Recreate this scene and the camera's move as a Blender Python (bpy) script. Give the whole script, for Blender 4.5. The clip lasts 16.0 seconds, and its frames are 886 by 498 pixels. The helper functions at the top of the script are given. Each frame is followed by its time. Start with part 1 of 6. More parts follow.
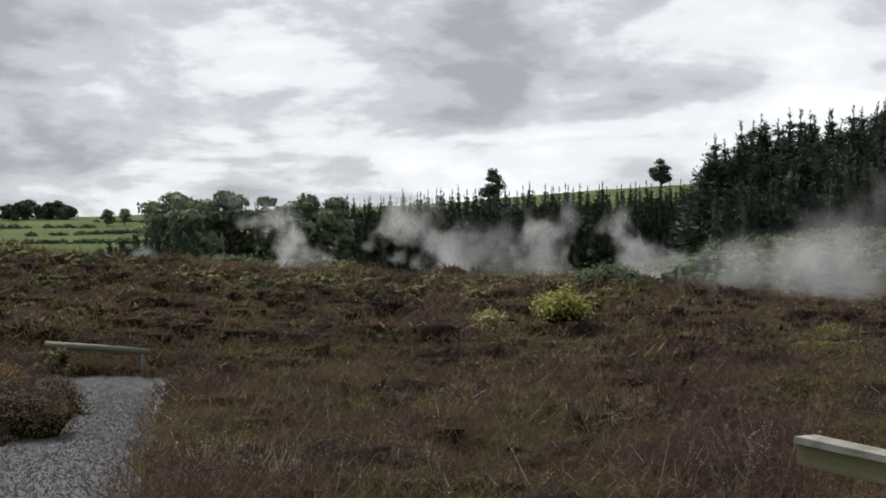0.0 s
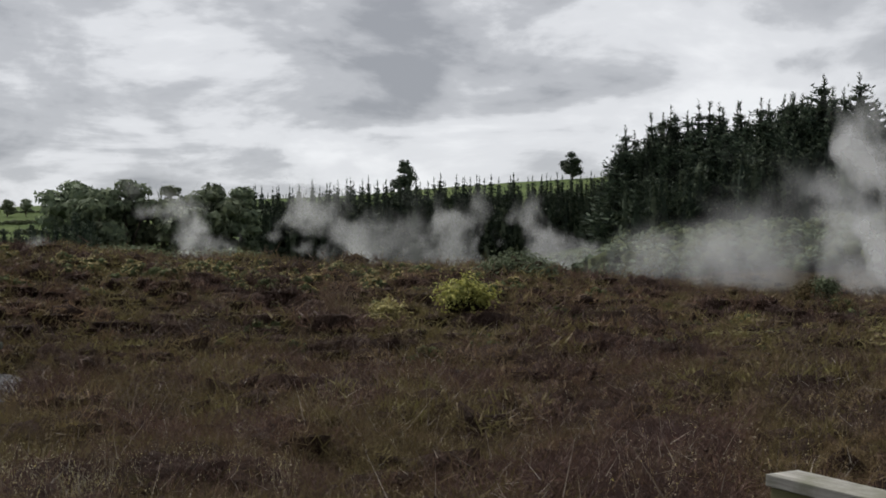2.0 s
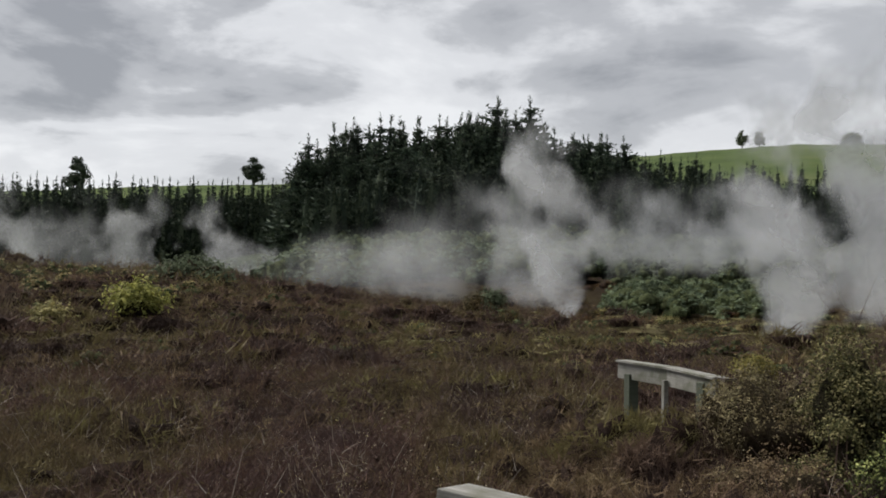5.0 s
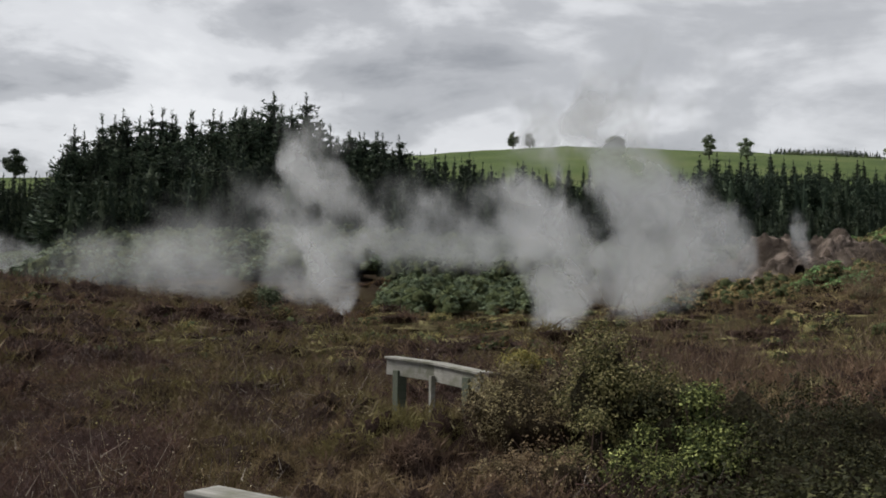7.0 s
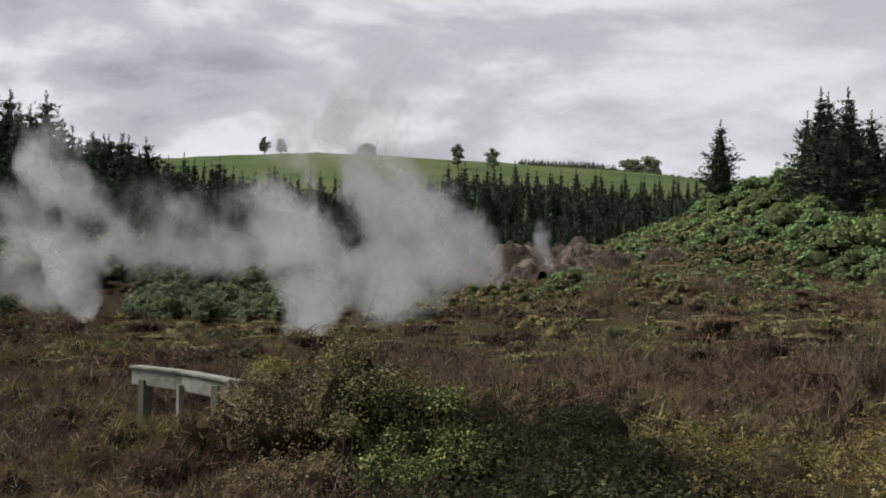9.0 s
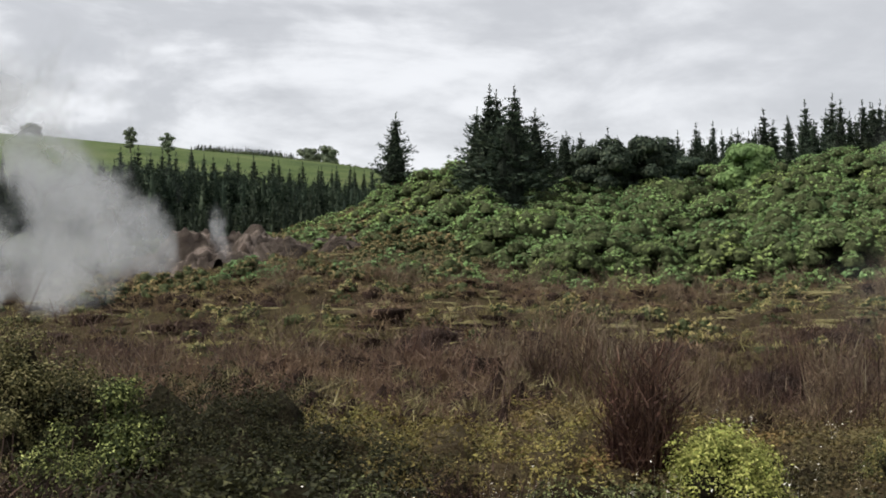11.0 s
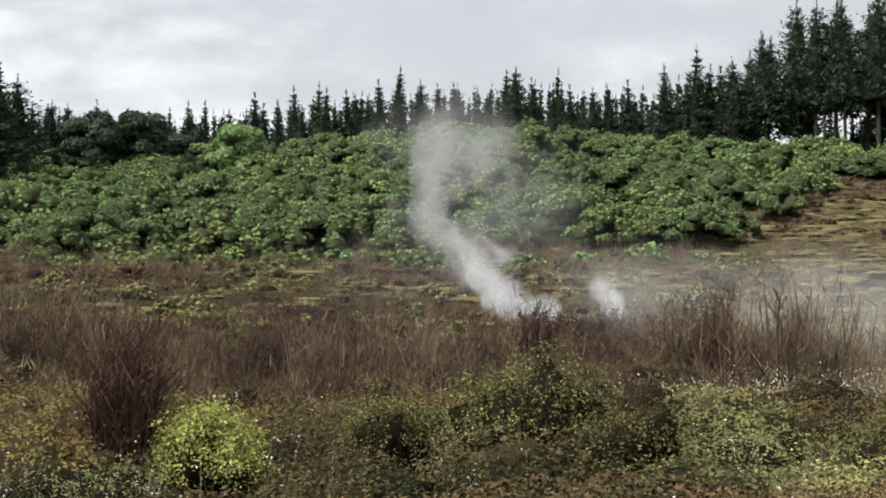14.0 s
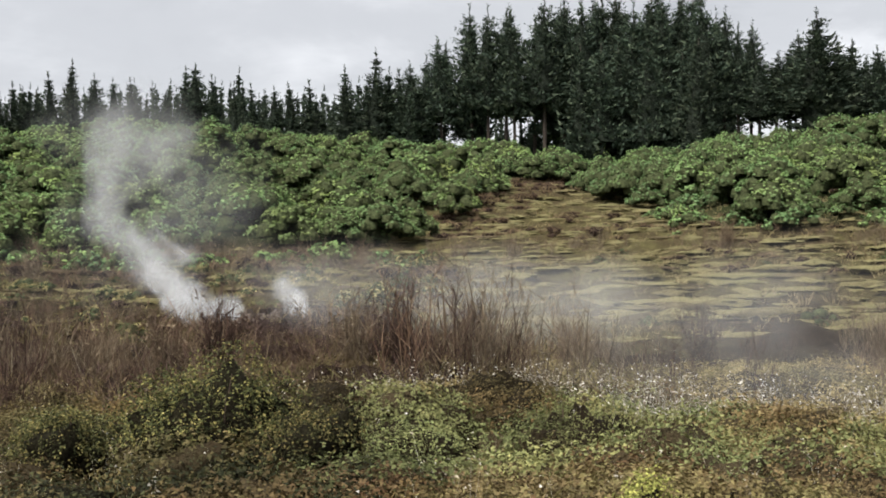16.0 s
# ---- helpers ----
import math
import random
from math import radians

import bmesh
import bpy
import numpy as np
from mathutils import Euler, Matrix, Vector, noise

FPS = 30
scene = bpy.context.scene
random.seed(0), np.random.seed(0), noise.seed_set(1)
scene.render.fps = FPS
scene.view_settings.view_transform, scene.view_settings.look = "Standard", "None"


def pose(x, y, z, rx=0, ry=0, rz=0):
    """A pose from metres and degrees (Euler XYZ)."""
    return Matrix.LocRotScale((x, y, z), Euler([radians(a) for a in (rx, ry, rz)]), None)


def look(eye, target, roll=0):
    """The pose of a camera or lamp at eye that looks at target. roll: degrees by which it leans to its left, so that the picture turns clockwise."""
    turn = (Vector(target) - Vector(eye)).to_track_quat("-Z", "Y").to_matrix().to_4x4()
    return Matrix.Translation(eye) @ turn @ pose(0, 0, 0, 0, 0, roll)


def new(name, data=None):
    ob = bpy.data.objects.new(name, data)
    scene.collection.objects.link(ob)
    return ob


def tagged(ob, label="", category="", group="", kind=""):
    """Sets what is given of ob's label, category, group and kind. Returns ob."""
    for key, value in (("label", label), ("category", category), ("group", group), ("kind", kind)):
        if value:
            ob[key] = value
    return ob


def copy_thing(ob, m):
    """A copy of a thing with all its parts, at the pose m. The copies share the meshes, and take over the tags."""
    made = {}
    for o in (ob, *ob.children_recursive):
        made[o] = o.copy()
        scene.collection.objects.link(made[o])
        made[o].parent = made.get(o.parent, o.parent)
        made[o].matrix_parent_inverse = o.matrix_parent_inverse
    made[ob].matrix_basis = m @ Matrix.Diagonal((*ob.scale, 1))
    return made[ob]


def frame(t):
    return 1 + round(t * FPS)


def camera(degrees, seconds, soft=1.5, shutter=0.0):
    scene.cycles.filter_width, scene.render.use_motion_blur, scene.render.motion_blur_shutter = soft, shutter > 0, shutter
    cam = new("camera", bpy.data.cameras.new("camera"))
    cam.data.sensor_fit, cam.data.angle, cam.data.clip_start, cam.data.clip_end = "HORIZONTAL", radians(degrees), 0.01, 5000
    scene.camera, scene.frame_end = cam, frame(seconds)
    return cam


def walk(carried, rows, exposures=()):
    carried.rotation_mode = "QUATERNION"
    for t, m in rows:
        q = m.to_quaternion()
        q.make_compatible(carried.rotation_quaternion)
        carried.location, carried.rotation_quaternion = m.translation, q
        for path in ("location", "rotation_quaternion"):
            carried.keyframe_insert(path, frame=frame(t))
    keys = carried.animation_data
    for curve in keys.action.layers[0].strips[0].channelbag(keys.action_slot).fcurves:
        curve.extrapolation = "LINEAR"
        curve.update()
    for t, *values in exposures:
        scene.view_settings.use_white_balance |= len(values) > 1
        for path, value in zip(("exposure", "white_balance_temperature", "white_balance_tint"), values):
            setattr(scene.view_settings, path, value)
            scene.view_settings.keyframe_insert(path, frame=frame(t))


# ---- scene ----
cam = camera(40.9, 16.0, 1.8)
# t, x, y, z, yaw, pitch, roll
ROWS = [
    (0.0, -0.55, -2.50, 1.72, -0.60, 2.72, -0.12),
    (0.5, -0.40, -1.60, 1.70, -1.65, 2.80, -0.18),
    (1.0, -0.25, -0.95, 1.66, -3.05, 2.70, -0.31),
    (1.5, -0.20, -0.85, 1.65, -4.15, 2.48, -0.30),
    (2.0, -0.05, -0.25, 1.61, -4.80, 2.36, -0.22),
    (2.5, 0.00, 0.00, 1.60, -6.29, 2.32, -0.20),
    (3.0, 0.00, 0.00, 1.60, -8.64, 2.33, -0.18),
    (3.5, 0.00, 0.00, 1.60, -11.65, 2.53, -0.31),
    (4.0, 0.02, 0.00, 1.60, -14.40, 2.69, -0.11),
    (4.5, 0.02, 0.00, 1.60, -17.32, 2.77, 0.52),
    (7.0, 0.10, 0.00, 1.60, -30.94, 2.80, 0.56),
    (7.5, 0.10, 0.00, 1.60, -33.80, 2.97, 0.58),
    (8.0, 0.10, 0.00, 1.60, -36.74, 3.12, 0.44),
    (10.5, 0.10, 0.00, 1.60, -53.88, 2.80, -0.09),
    (11.0, 0.10, 0.00, 1.60, -58.39, 2.61, -0.15),
    (11.5, 0.10, 0.00, 1.60, -63.26, 2.48, -0.06),
    (12.0, 0.10, 0.00, 1.60, -67.15, 2.25, 0.07),
    (12.5, 0.10, 0.00, 1.60, -70.84, 1.80, 0.11),
    (13.0, 0.10, 0.00, 1.60, -74.34, 1.42, 0.19),
    (13.5, 0.10, 0.00, 1.60, -78.34, 1.47, 0.27),
    (14.0, 0.10, 0.00, 1.60, -82.65, 1.56, 0.15),
    (14.5, 0.10, 0.00, 1.60, -87.14, 1.52, 0.11),
    (15.0, 0.10, -0.00, 1.60, -90.42, 1.29, -0.19),
    (15.5, 0.10, -0.00, 1.60, -93.68, 1.35, -0.52),
    (16.0, 0.10, -0.00, 1.60, -97.86, 1.45, -0.73),
]
walk(cam, [(t, pose(x, y, z, 90 + pitch, 0, yaw) @ pose(0, 0, 0, 0, 0, roll)) for t, x, y, z, yaw, pitch, roll in ROWS],
     [(0.0, 0.36), (1.5, 0.16), (3.0, 0.06), (4.5, 0.1), (7.0, 0.08), (8.0, 0.12), (10.5, 0.3), (11.0, 0.4), (12.0, 0.46), (13.5, 0.5), (15.0, 0.63), (16.0, 0.56)])
scene.cycles.transparent_max_bounces = 48

# ---- sky and sun ----
SUN_AZ, SUN_EL = -38.0, 52.0
world = bpy.data.worlds.new("sky")
scene.world = world
world.use_nodes = True


class Nodes:
    """Short hand for a node tree."""

    def __init__(self, tree):
        self.t = tree
        tree.nodes.clear()

    def add(self, kind, sockets=None, **props):
        n = self.t.nodes.new(kind)
        for k, v in props.items():
            setattr(n, k, v)
        for k, v in (sockets or {}).items():
            if hasattr(v, "is_output"):
                self.t.links.new(v, n.inputs[k])
            else:
                n.inputs[k].default_value = v
        return n

    def math(self, op, a, b=0.0, clamp=False):
        n = self.add("ShaderNodeMath", {0: a, 1: b}, operation=op, use_clamp=clamp)
        return n.outputs[0]

    def vec(self, op, a, b):
        return self.add("ShaderNodeVectorMath", {0: a, 1: b}, operation=op).outputs[0]

    def noise(self, vector, scale, detail=4.0, rough=0.55, distort=0.0):
        return self.add("ShaderNodeTexNoise", {"Vector": vector, "Scale": scale, "Detail": detail, "Roughness": rough, "Distortion": distort}).outputs["Fac"]

    def ramp(self, fac, stops, mode="LINEAR"):
        n = self.add("ShaderNodeValToRGB", {"Fac": fac})
        cr = n.color_ramp
        cr.interpolation = mode
        while len(cr.elements) < len(stops):
            cr.elements.new(0.5)
        for e, (p, c) in zip(cr.elements, stops):
            e.position = p
            e.color = (*c, 1) if len(c) == 3 else c
        return n.outputs["Color"]

    def mix(self, fac, a, b, mode="MIX"):
        n = self.add("ShaderNodeMix", data_type="RGBA", blend_type=mode)
        for i, v in ((0, fac), (6, a), (7, b)):
            if hasattr(v, "is_output"):
                self.t.links.new(v, n.inputs[i])
            else:
                n.inputs[i].default_value = (*v, 1) if i and len(v) == 3 else v
        return n.outputs[2]


def grey(v, tint=(1.0, 1.0, 1.0)):
    return (v * tint[0], v * tint[1], v * tint[2])


w = Nodes(world.node_tree)
direction = w.add("ShaderNodeTexCoord").outputs["Generated"]
sep = w.add("ShaderNodeSeparateXYZ", {0: direction})
# cloud layers lie flat overhead, so they run together towards the horizon
lift = w.math("ADD", w.math("MAXIMUM", sep.outputs["Z"], 0.0), 0.16)
layer = w.add("ShaderNodeCombineXYZ", {0: w.math("DIVIDE", sep.outputs["X"], lift), 1: w.math("DIVIDE", sep.outputs["Y"], lift), 2: w.math("MULTIPLY", sep.outputs["Z"], 2.2)}).outputs[0]
broad = w.noise(w.vec("ADD", layer, (3.7, 1.9, 0.3)), 0.55, 3.0, 0.5, 0.4)
banks = w.noise(w.vec("ADD", layer, (8.1, 5.2, 0.8)), 1.3, 8.0, 0.56, 0.5)
puffs = w.noise(w.vec("MULTIPLY", direction, (1.0, 1.0, 2.4)), 7.0, 7.0, 0.55, 0.25)
cover = w.math("ADD", w.math("MULTIPLY", broad, 0.36), w.math("ADD", w.math("MULTIPLY", banks, 0.34), w.math("MULTIPLY", puffs, 0.3)))
# flatter cloud towards the east; a bright gap low down, heavier cloud overhead
east = w.math("MAXIMUM", sep.outputs["X"], 0.0)
even = w.math("SUBTRACT", 1.85, w.math("MULTIPLY", w.math("POWER", east, 1.5), 1.45))
cover = w.math("MULTIPLY", w.math("SUBTRACT", cover, 0.5), even)
over = w.add("ShaderNodeMapRange", {0: sep.outputs["Z"], 1: 0.1, 2: 0.2, 3: -0.055, 4: 0.035}, interpolation_type="SMOOTHSTEP").outputs[0]
over = w.math("MULTIPLY", over, w.math("SUBTRACT", 1.0, w.math("MULTIPLY", east, 0.75)))
dull = w.add("ShaderNodeMapRange", {0: sep.outputs["X"], 1: -0.3, 2: 0.35, 3: -0.015, 4: 0.04}, interpolation_type="SMOOTHSTEP").outputs[0]
cover = w.math("ADD", w.math("ADD", cover, 0.49), w.math("ADD", over, w.math("SUBTRACT", dull, w.math("MULTIPLY", w.math("POWER", east, 4.0), 0.02))))
clouds = w.ramp(cover, [(0.36, (0.82, 0.83, 0.85)), (0.46, (0.70, 0.71, 0.735)), (0.54, (0.47, 0.48, 0.505)), (0.64, (0.31, 0.32, 0.345))], "EASE")
sky = w.add("ShaderNodeTexSky", sky_type="NISHITA", sun_disc=False, sun_elevation=radians(SUN_EL), sun_rotation=radians(SUN_AZ))
clear = w.mix(1.0, sky.outputs["Color"], (0.1, 0.1, 0.1), "MULTIPLY")
both = w.mix(0.94, clear, clouds)
w.add("ShaderNodeOutputWorld", {"Surface": w.add("ShaderNodeBackground", {"Color": both, "Strength": 1.0}).outputs[0]})

sun = new("sun", bpy.data.lights.new("sun", "SUN"))
sun.data.energy, sun.data.angle, sun.data.color = 4.2, radians(18), (1.0, 0.96, 0.9)
toward = Vector((math.sin(radians(SUN_AZ)) * math.cos(radians(SUN_EL)), math.cos(radians(SUN_AZ)) * math.cos(radians(SUN_EL)), math.sin(radians(SUN_EL))))
sun.matrix_world = look(toward * 50, (0, 0, 0))

# ---- materials ----


def material(name):
    m = bpy.data.materials.new(name)
    m.use_nodes = True
    return m, Nodes(m.node_tree)


def finish(n, colour, rough=0.8, bump=None, strength=0.4, distance=0.02, translucent=0.0, gloss=0.25):
    s = {"Base Color": colour, "Roughness": rough}
    b = n.add("ShaderNodeBsdfPrincipled", s)
    b.inputs["Specular IOR Level"].default_value = gloss
    if bump is not None:
        n.t.links.new(n.add("ShaderNodeBump", {"Height": bump, "Strength": strength, "Distance": distance}).outputs[0], b.inputs["Normal"])
    out = b.outputs[0]
    if translucent:
        tr = n.add("ShaderNodeBsdfTranslucent", {"Color": colour}).outputs[0]
        out = n.add("ShaderNodeMixShader", {0: translucent, 1: out, 2: tr}).outputs[0]
    n.add("ShaderNodeOutputMaterial", {"Surface": out})


def foliage(name, stops, patch_scale=0.25, patch_stops=None, patch_amount=0.5, translucent=0.2, rough=0.65, tuft=0.0):
    """Leaves: a colour for each leaf, and a slow change of colour over the ground."""
    m, n = material(name)
    isl = n.add("ShaderNodeNewGeometry").outputs["Random Per Island"]
    pos = n.add("ShaderNodeNewGeometry").outputs["Position"]
    col = n.ramp(isl, stops)
    if patch_stops:
        p = n.noise(pos, patch_scale, 4.0, 0.6)
        pc = n.ramp(p, patch_stops)
        v = n.math("ADD", n.math("MULTIPLY", isl, 0.6), 0.7)
        pc = n.mix(1.0, pc, n.add("ShaderNodeCombineXYZ", {0: v, 1: v, 2: v}).outputs[0], "MULTIPLY")
        col = n.mix(patch_amount, col, pc)
    if tuft:
        v = n.add("ShaderNodeMapRange", {0: n.noise(pos, tuft, 3.0, 0.6), 1: 0.34, 2: 0.66, 3: 0.65, 4: 1.35}).outputs[0]
        col = n.mix(1.0, col, n.add("ShaderNodeCombineXYZ", {0: v, 1: v, 2: v}).outputs[0], "MULTIPLY")
    obj = n.add("ShaderNodeObjectInfo").outputs["Random"]
    hsv = n.add("ShaderNodeHueSaturation", {"Hue": n.math("ADD", n.math("MULTIPLY", obj, 0.03), 0.485), "Value": n.math("ADD", n.math("MULTIPLY", obj, 0.4), 0.8), "Color": col})
    finish(n, hsv.outputs[0], rough, translucent=translucent, gloss=0.08)
    return m


HEATH_PATCHES = [(0.36, (0.034, 0.022, 0.019)), (0.42, (0.072, 0.047, 0.041)), (0.465, (0.122, 0.077, 0.056)), (0.5, (0.118, 0.094, 0.044)), (0.54, (0.145, 0.126, 0.047)), (0.58, (0.088, 0.062, 0.047)), (0.65, (0.042, 0.028, 0.024))]
M_heath = foliage("heather", [(0.0, (0.065, 0.043, 0.039)), (0.5, (0.085, 0.060, 0.050)), (0.9, (0.111, 0.080, 0.053)), (1.0, (0.180, 0.131, 0.105))], 0.24, HEATH_PATCHES, 0.8)
M_seed = foliage("seed_heads", [(0.0, (0.35, 0.3, 0.2)), (0.6, (0.55, 0.5, 0.4)), (1.0, (0.5, 0.42, 0.14))])
M_flower = foliage("flower_heads", [(0.0, (0.3, 0.24, 0.15)), (0.5, (0.6, 0.56, 0.48)), (1.0, (0.75, 0.72, 0.66))])
M_marsh = foliage("marsh_moss", [(0.0, (0.194, 0.157, 0.083)), (0.5, (0.322, 0.263, 0.125)), (1.0, (0.429, 0.378, 0.196))], 0.15, [(0.35, (0.215, 0.157, 0.111)), (0.5, (0.322, 0.274, 0.140)), (0.65, (0.365, 0.316, 0.167))], 0.5)
M_brush = foliage("brown_brush", [(0.0, (0.068, 0.047, 0.033)), (0.5, (0.144, 0.098, 0.068)), (0.85, (0.213, 0.160, 0.104)), (1.0, (0.364, 0.316, 0.222))], 0.35, [(0.32, (0.152, 0.079, 0.056)), (0.45, (0.167, 0.123, 0.083)), (0.55, (0.129, 0.110, 0.083)), (0.68, (0.173, 0.103, 0.063))], 0.5)
M_shrub = foliage("shrub_leaves", [(0.0, (0.121, 0.177, 0.073)), (0.6, (0.188, 0.276, 0.104)), (1.0, (0.239, 0.328, 0.119))], 0.16, [(0.33, (0.074, 0.128, 0.064)), (0.45, (0.138, 0.218, 0.091)), (0.55, (0.202, 0.292, 0.109)), (0.66, (0.302, 0.366, 0.123))], 0.65, tuft=0.7)
M_dark = foliage("dark_leaves", [(0.0, (0.038, 0.033, 0.015)), (0.6, (0.089, 0.069, 0.034)), (1.0, (0.124, 0.088, 0.046))], 0.5, [(0.32, (0.051, 0.053, 0.024)), (0.44, (0.083, 0.069, 0.031)), (0.53, (0.127, 0.090, 0.039)), (0.6, (0.172, 0.095, 0.041)), (0.7, (0.064, 0.053, 0.026))], 0.65, tuft=7.0)
M_bank = foliage("bank_leaves", [(0.0, (0.045, 0.061, 0.038)), (0.6, (0.083, 0.109, 0.064)), (1.0, (0.135, 0.169, 0.094))], 0.12, [(0.35, (0.053, 0.075, 0.045)), (0.65, (0.128, 0.158, 0.086))], 0.5)
M_bright = foliage("bright_leaves", [(0.0, (0.132, 0.160, 0.041)), (0.5, (0.282, 0.302, 0.081)), (1.0, (0.497, 0.487, 0.162))], tuft=9.0)
M_yellow = foliage("olive_leaves", [(0.0, (0.086, 0.077, 0.028)), (0.6, (0.173, 0.144, 0.048)), (1.0, (0.224, 0.169, 0.065))], 0.5, [(0.35, (0.115, 0.113, 0.038)), (0.5, (0.186, 0.144, 0.048)), (0.65, (0.231, 0.155, 0.065))], 0.45, tuft=5.0)
M_olive = foliage("yellow_olive_leaves", [(0.0, (0.126, 0.113, 0.055)), (0.6, (0.233, 0.200, 0.090)), (1.0, (0.369, 0.304, 0.140))], 0.3, [(0.35, (0.126, 0.131, 0.070)), (0.5, (0.233, 0.200, 0.090)), (0.65, (0.320, 0.244, 0.110))], 0.5, tuft=1.5)
M_low_green = foliage("low_green_leaves", [(0.0, (0.087, 0.099, 0.042)), (0.6, (0.186, 0.195, 0.079)), (1.0, (0.244, 0.239, 0.105))], 0.6, [(0.35, (0.087, 0.103, 0.042)), (0.47, (0.165, 0.185, 0.075)), (0.57, (0.261, 0.246, 0.099)), (0.68, (0.284, 0.205, 0.082))], 0.6, tuft=4.0)
M_gold = foliage("golden_brown_leaves", [(0.0, (0.100, 0.071, 0.034)), (0.5, (0.186, 0.144, 0.065)), (1.0, (0.224, 0.180, 0.091))], 0.6, [(0.36, (0.151, 0.085, 0.046)), (0.5, (0.205, 0.164, 0.069)), (0.64, (0.186, 0.189, 0.076))], 0.5, tuft=4.0)
M_rust = foliage("rust_brown_heather", [(0.0, (0.097, 0.064, 0.048)), (0.6, (0.163, 0.115, 0.076)), (1.0, (0.283, 0.212, 0.132))], 0.4, [(0.36, (0.121, 0.076, 0.053)), (0.5, (0.172, 0.120, 0.071)), (0.64, (0.190, 0.156, 0.071))], 0.6)
# deep green leaves, darkened further to stand for shade and ground shadow
M_deep = foliage("shaded_green_leaves", [(0.0, (0.016, 0.018, 0.009)), (0.6, (0.033, 0.034, 0.016)), (1.0, (0.067, 0.065, 0.028))], tuft=4.0)
M_tips = foliage("pale_tipped_leaves", [(0.0, (0.025, 0.030, 0.014)), (0.45, (0.080, 0.082, 0.031)), (0.8, (0.208, 0.196, 0.080)), (1.0, (0.379, 0.343, 0.172))], tuft=6.0)
M_shoots = foliage("yellow_green_shoots", [(0.0, (0.035, 0.045, 0.018)), (0.5, (0.06, 0.072, 0.026)), (0.8, (0.2, 0.22, 0.07)), (1.0, (0.42, 0.44, 0.16))], tuft=7.0)
M_brown_olive = foliage("brown_olive_leaves", [(0.0, (0.062, 0.050, 0.030)), (0.6, (0.138, 0.112, 0.062)), (0.92, (0.250, 0.206, 0.106)), (1.0, (0.475, 0.413, 0.250))], 0.8, [(0.38, (0.088, 0.069, 0.044)), (0.5, (0.150, 0.131, 0.062)), (0.62, (0.188, 0.125, 0.075))], 0.5, tuft=6.0)
M_dead = foliage("dead_twigs", [(0.0, (0.12, 0.1, 0.085)), (0.7, (0.21, 0.175, 0.15)), (1.0, (0.38, 0.34, 0.3))])
M_leafy = foliage("mid_green_leaves", [(0.0, (0.029, 0.033, 0.014)), (0.5, (0.078, 0.083, 0.032)), (0.85, (0.182, 0.165, 0.058)), (1.0, (0.338, 0.275, 0.105))], tuft=6.0)
M_gorse = foliage("yellow_green_leaves", [(0.0, (0.125, 0.131, 0.037)), (0.6, (0.250, 0.250, 0.069)), (1.0, (0.400, 0.375, 0.112))], tuft=4.0)
M_conifer = foliage("conifer_needles", [(0.0, (0.023, 0.034, 0.025)), (0.6, (0.046, 0.065, 0.043)), (1.0, (0.092, 0.113, 0.072))], translucent=0.15)
# paler and greyer leaves: the haze of distance is put into the colour
M_far_tree = foliage("hazed_grey_leaves", [(0.0, (0.08, 0.1, 0.065)), (0.6, (0.13, 0.16, 0.1)), (1.0, (0.2, 0.23, 0.14))])
M_tree = foliage("tree_leaves", [(0.0, (0.053, 0.088, 0.035)), (0.6, (0.105, 0.158, 0.062)), (1.0, (0.176, 0.228, 0.088))])


M_red_twig = foliage("red_brown_twigs", [(0.0, (0.036, 0.025, 0.020)), (0.6, (0.072, 0.044, 0.034)), (1.0, (0.122, 0.080, 0.058))])
M_dark_twig = foliage("dark_twigs", [(0.0, (0.035, 0.022, 0.018)), (0.6, (0.074, 0.041, 0.032)), (1.0, (0.149, 0.085, 0.061))])


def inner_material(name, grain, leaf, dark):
    """Twiggy inside of a plant, its colour darkened to stand for shade between leaves."""
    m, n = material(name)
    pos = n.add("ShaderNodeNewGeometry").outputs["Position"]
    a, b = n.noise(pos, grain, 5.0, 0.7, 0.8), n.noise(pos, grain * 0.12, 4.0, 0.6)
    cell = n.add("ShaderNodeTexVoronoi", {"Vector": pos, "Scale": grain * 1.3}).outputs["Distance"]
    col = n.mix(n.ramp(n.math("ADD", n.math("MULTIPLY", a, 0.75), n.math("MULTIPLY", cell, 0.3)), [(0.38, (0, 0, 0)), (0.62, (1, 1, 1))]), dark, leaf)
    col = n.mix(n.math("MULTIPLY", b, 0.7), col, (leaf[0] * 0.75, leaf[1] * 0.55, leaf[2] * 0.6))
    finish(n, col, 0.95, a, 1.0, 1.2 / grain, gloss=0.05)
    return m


# core colours: the dark between leaves stands for shade inside each plant
M_inner = inner_material("shaded_inner_twigs", 24.0, (0.036, 0.031, 0.017), (0.008, 0.007, 0.005))
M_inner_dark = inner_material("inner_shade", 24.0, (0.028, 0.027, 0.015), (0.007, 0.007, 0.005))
M_inner_low = inner_material("shaded_inner_low_bush", 48.0, (0.082, 0.07, 0.038), (0.012, 0.011, 0.007))
M_inner_heath = inner_material("shaded_inner_heather", 16.0, (0.048, 0.035, 0.027), (0.014, 0.011, 0.009))
M_inner_tree = inner_material("shaded_inner_conifer", 4.0, (0.03, 0.042, 0.03), (0.01, 0.014, 0.01))
M_inner_far = inner_material("shaded_inner_foliage", 6.0, (0.095, 0.125, 0.056), (0.022, 0.031, 0.015))


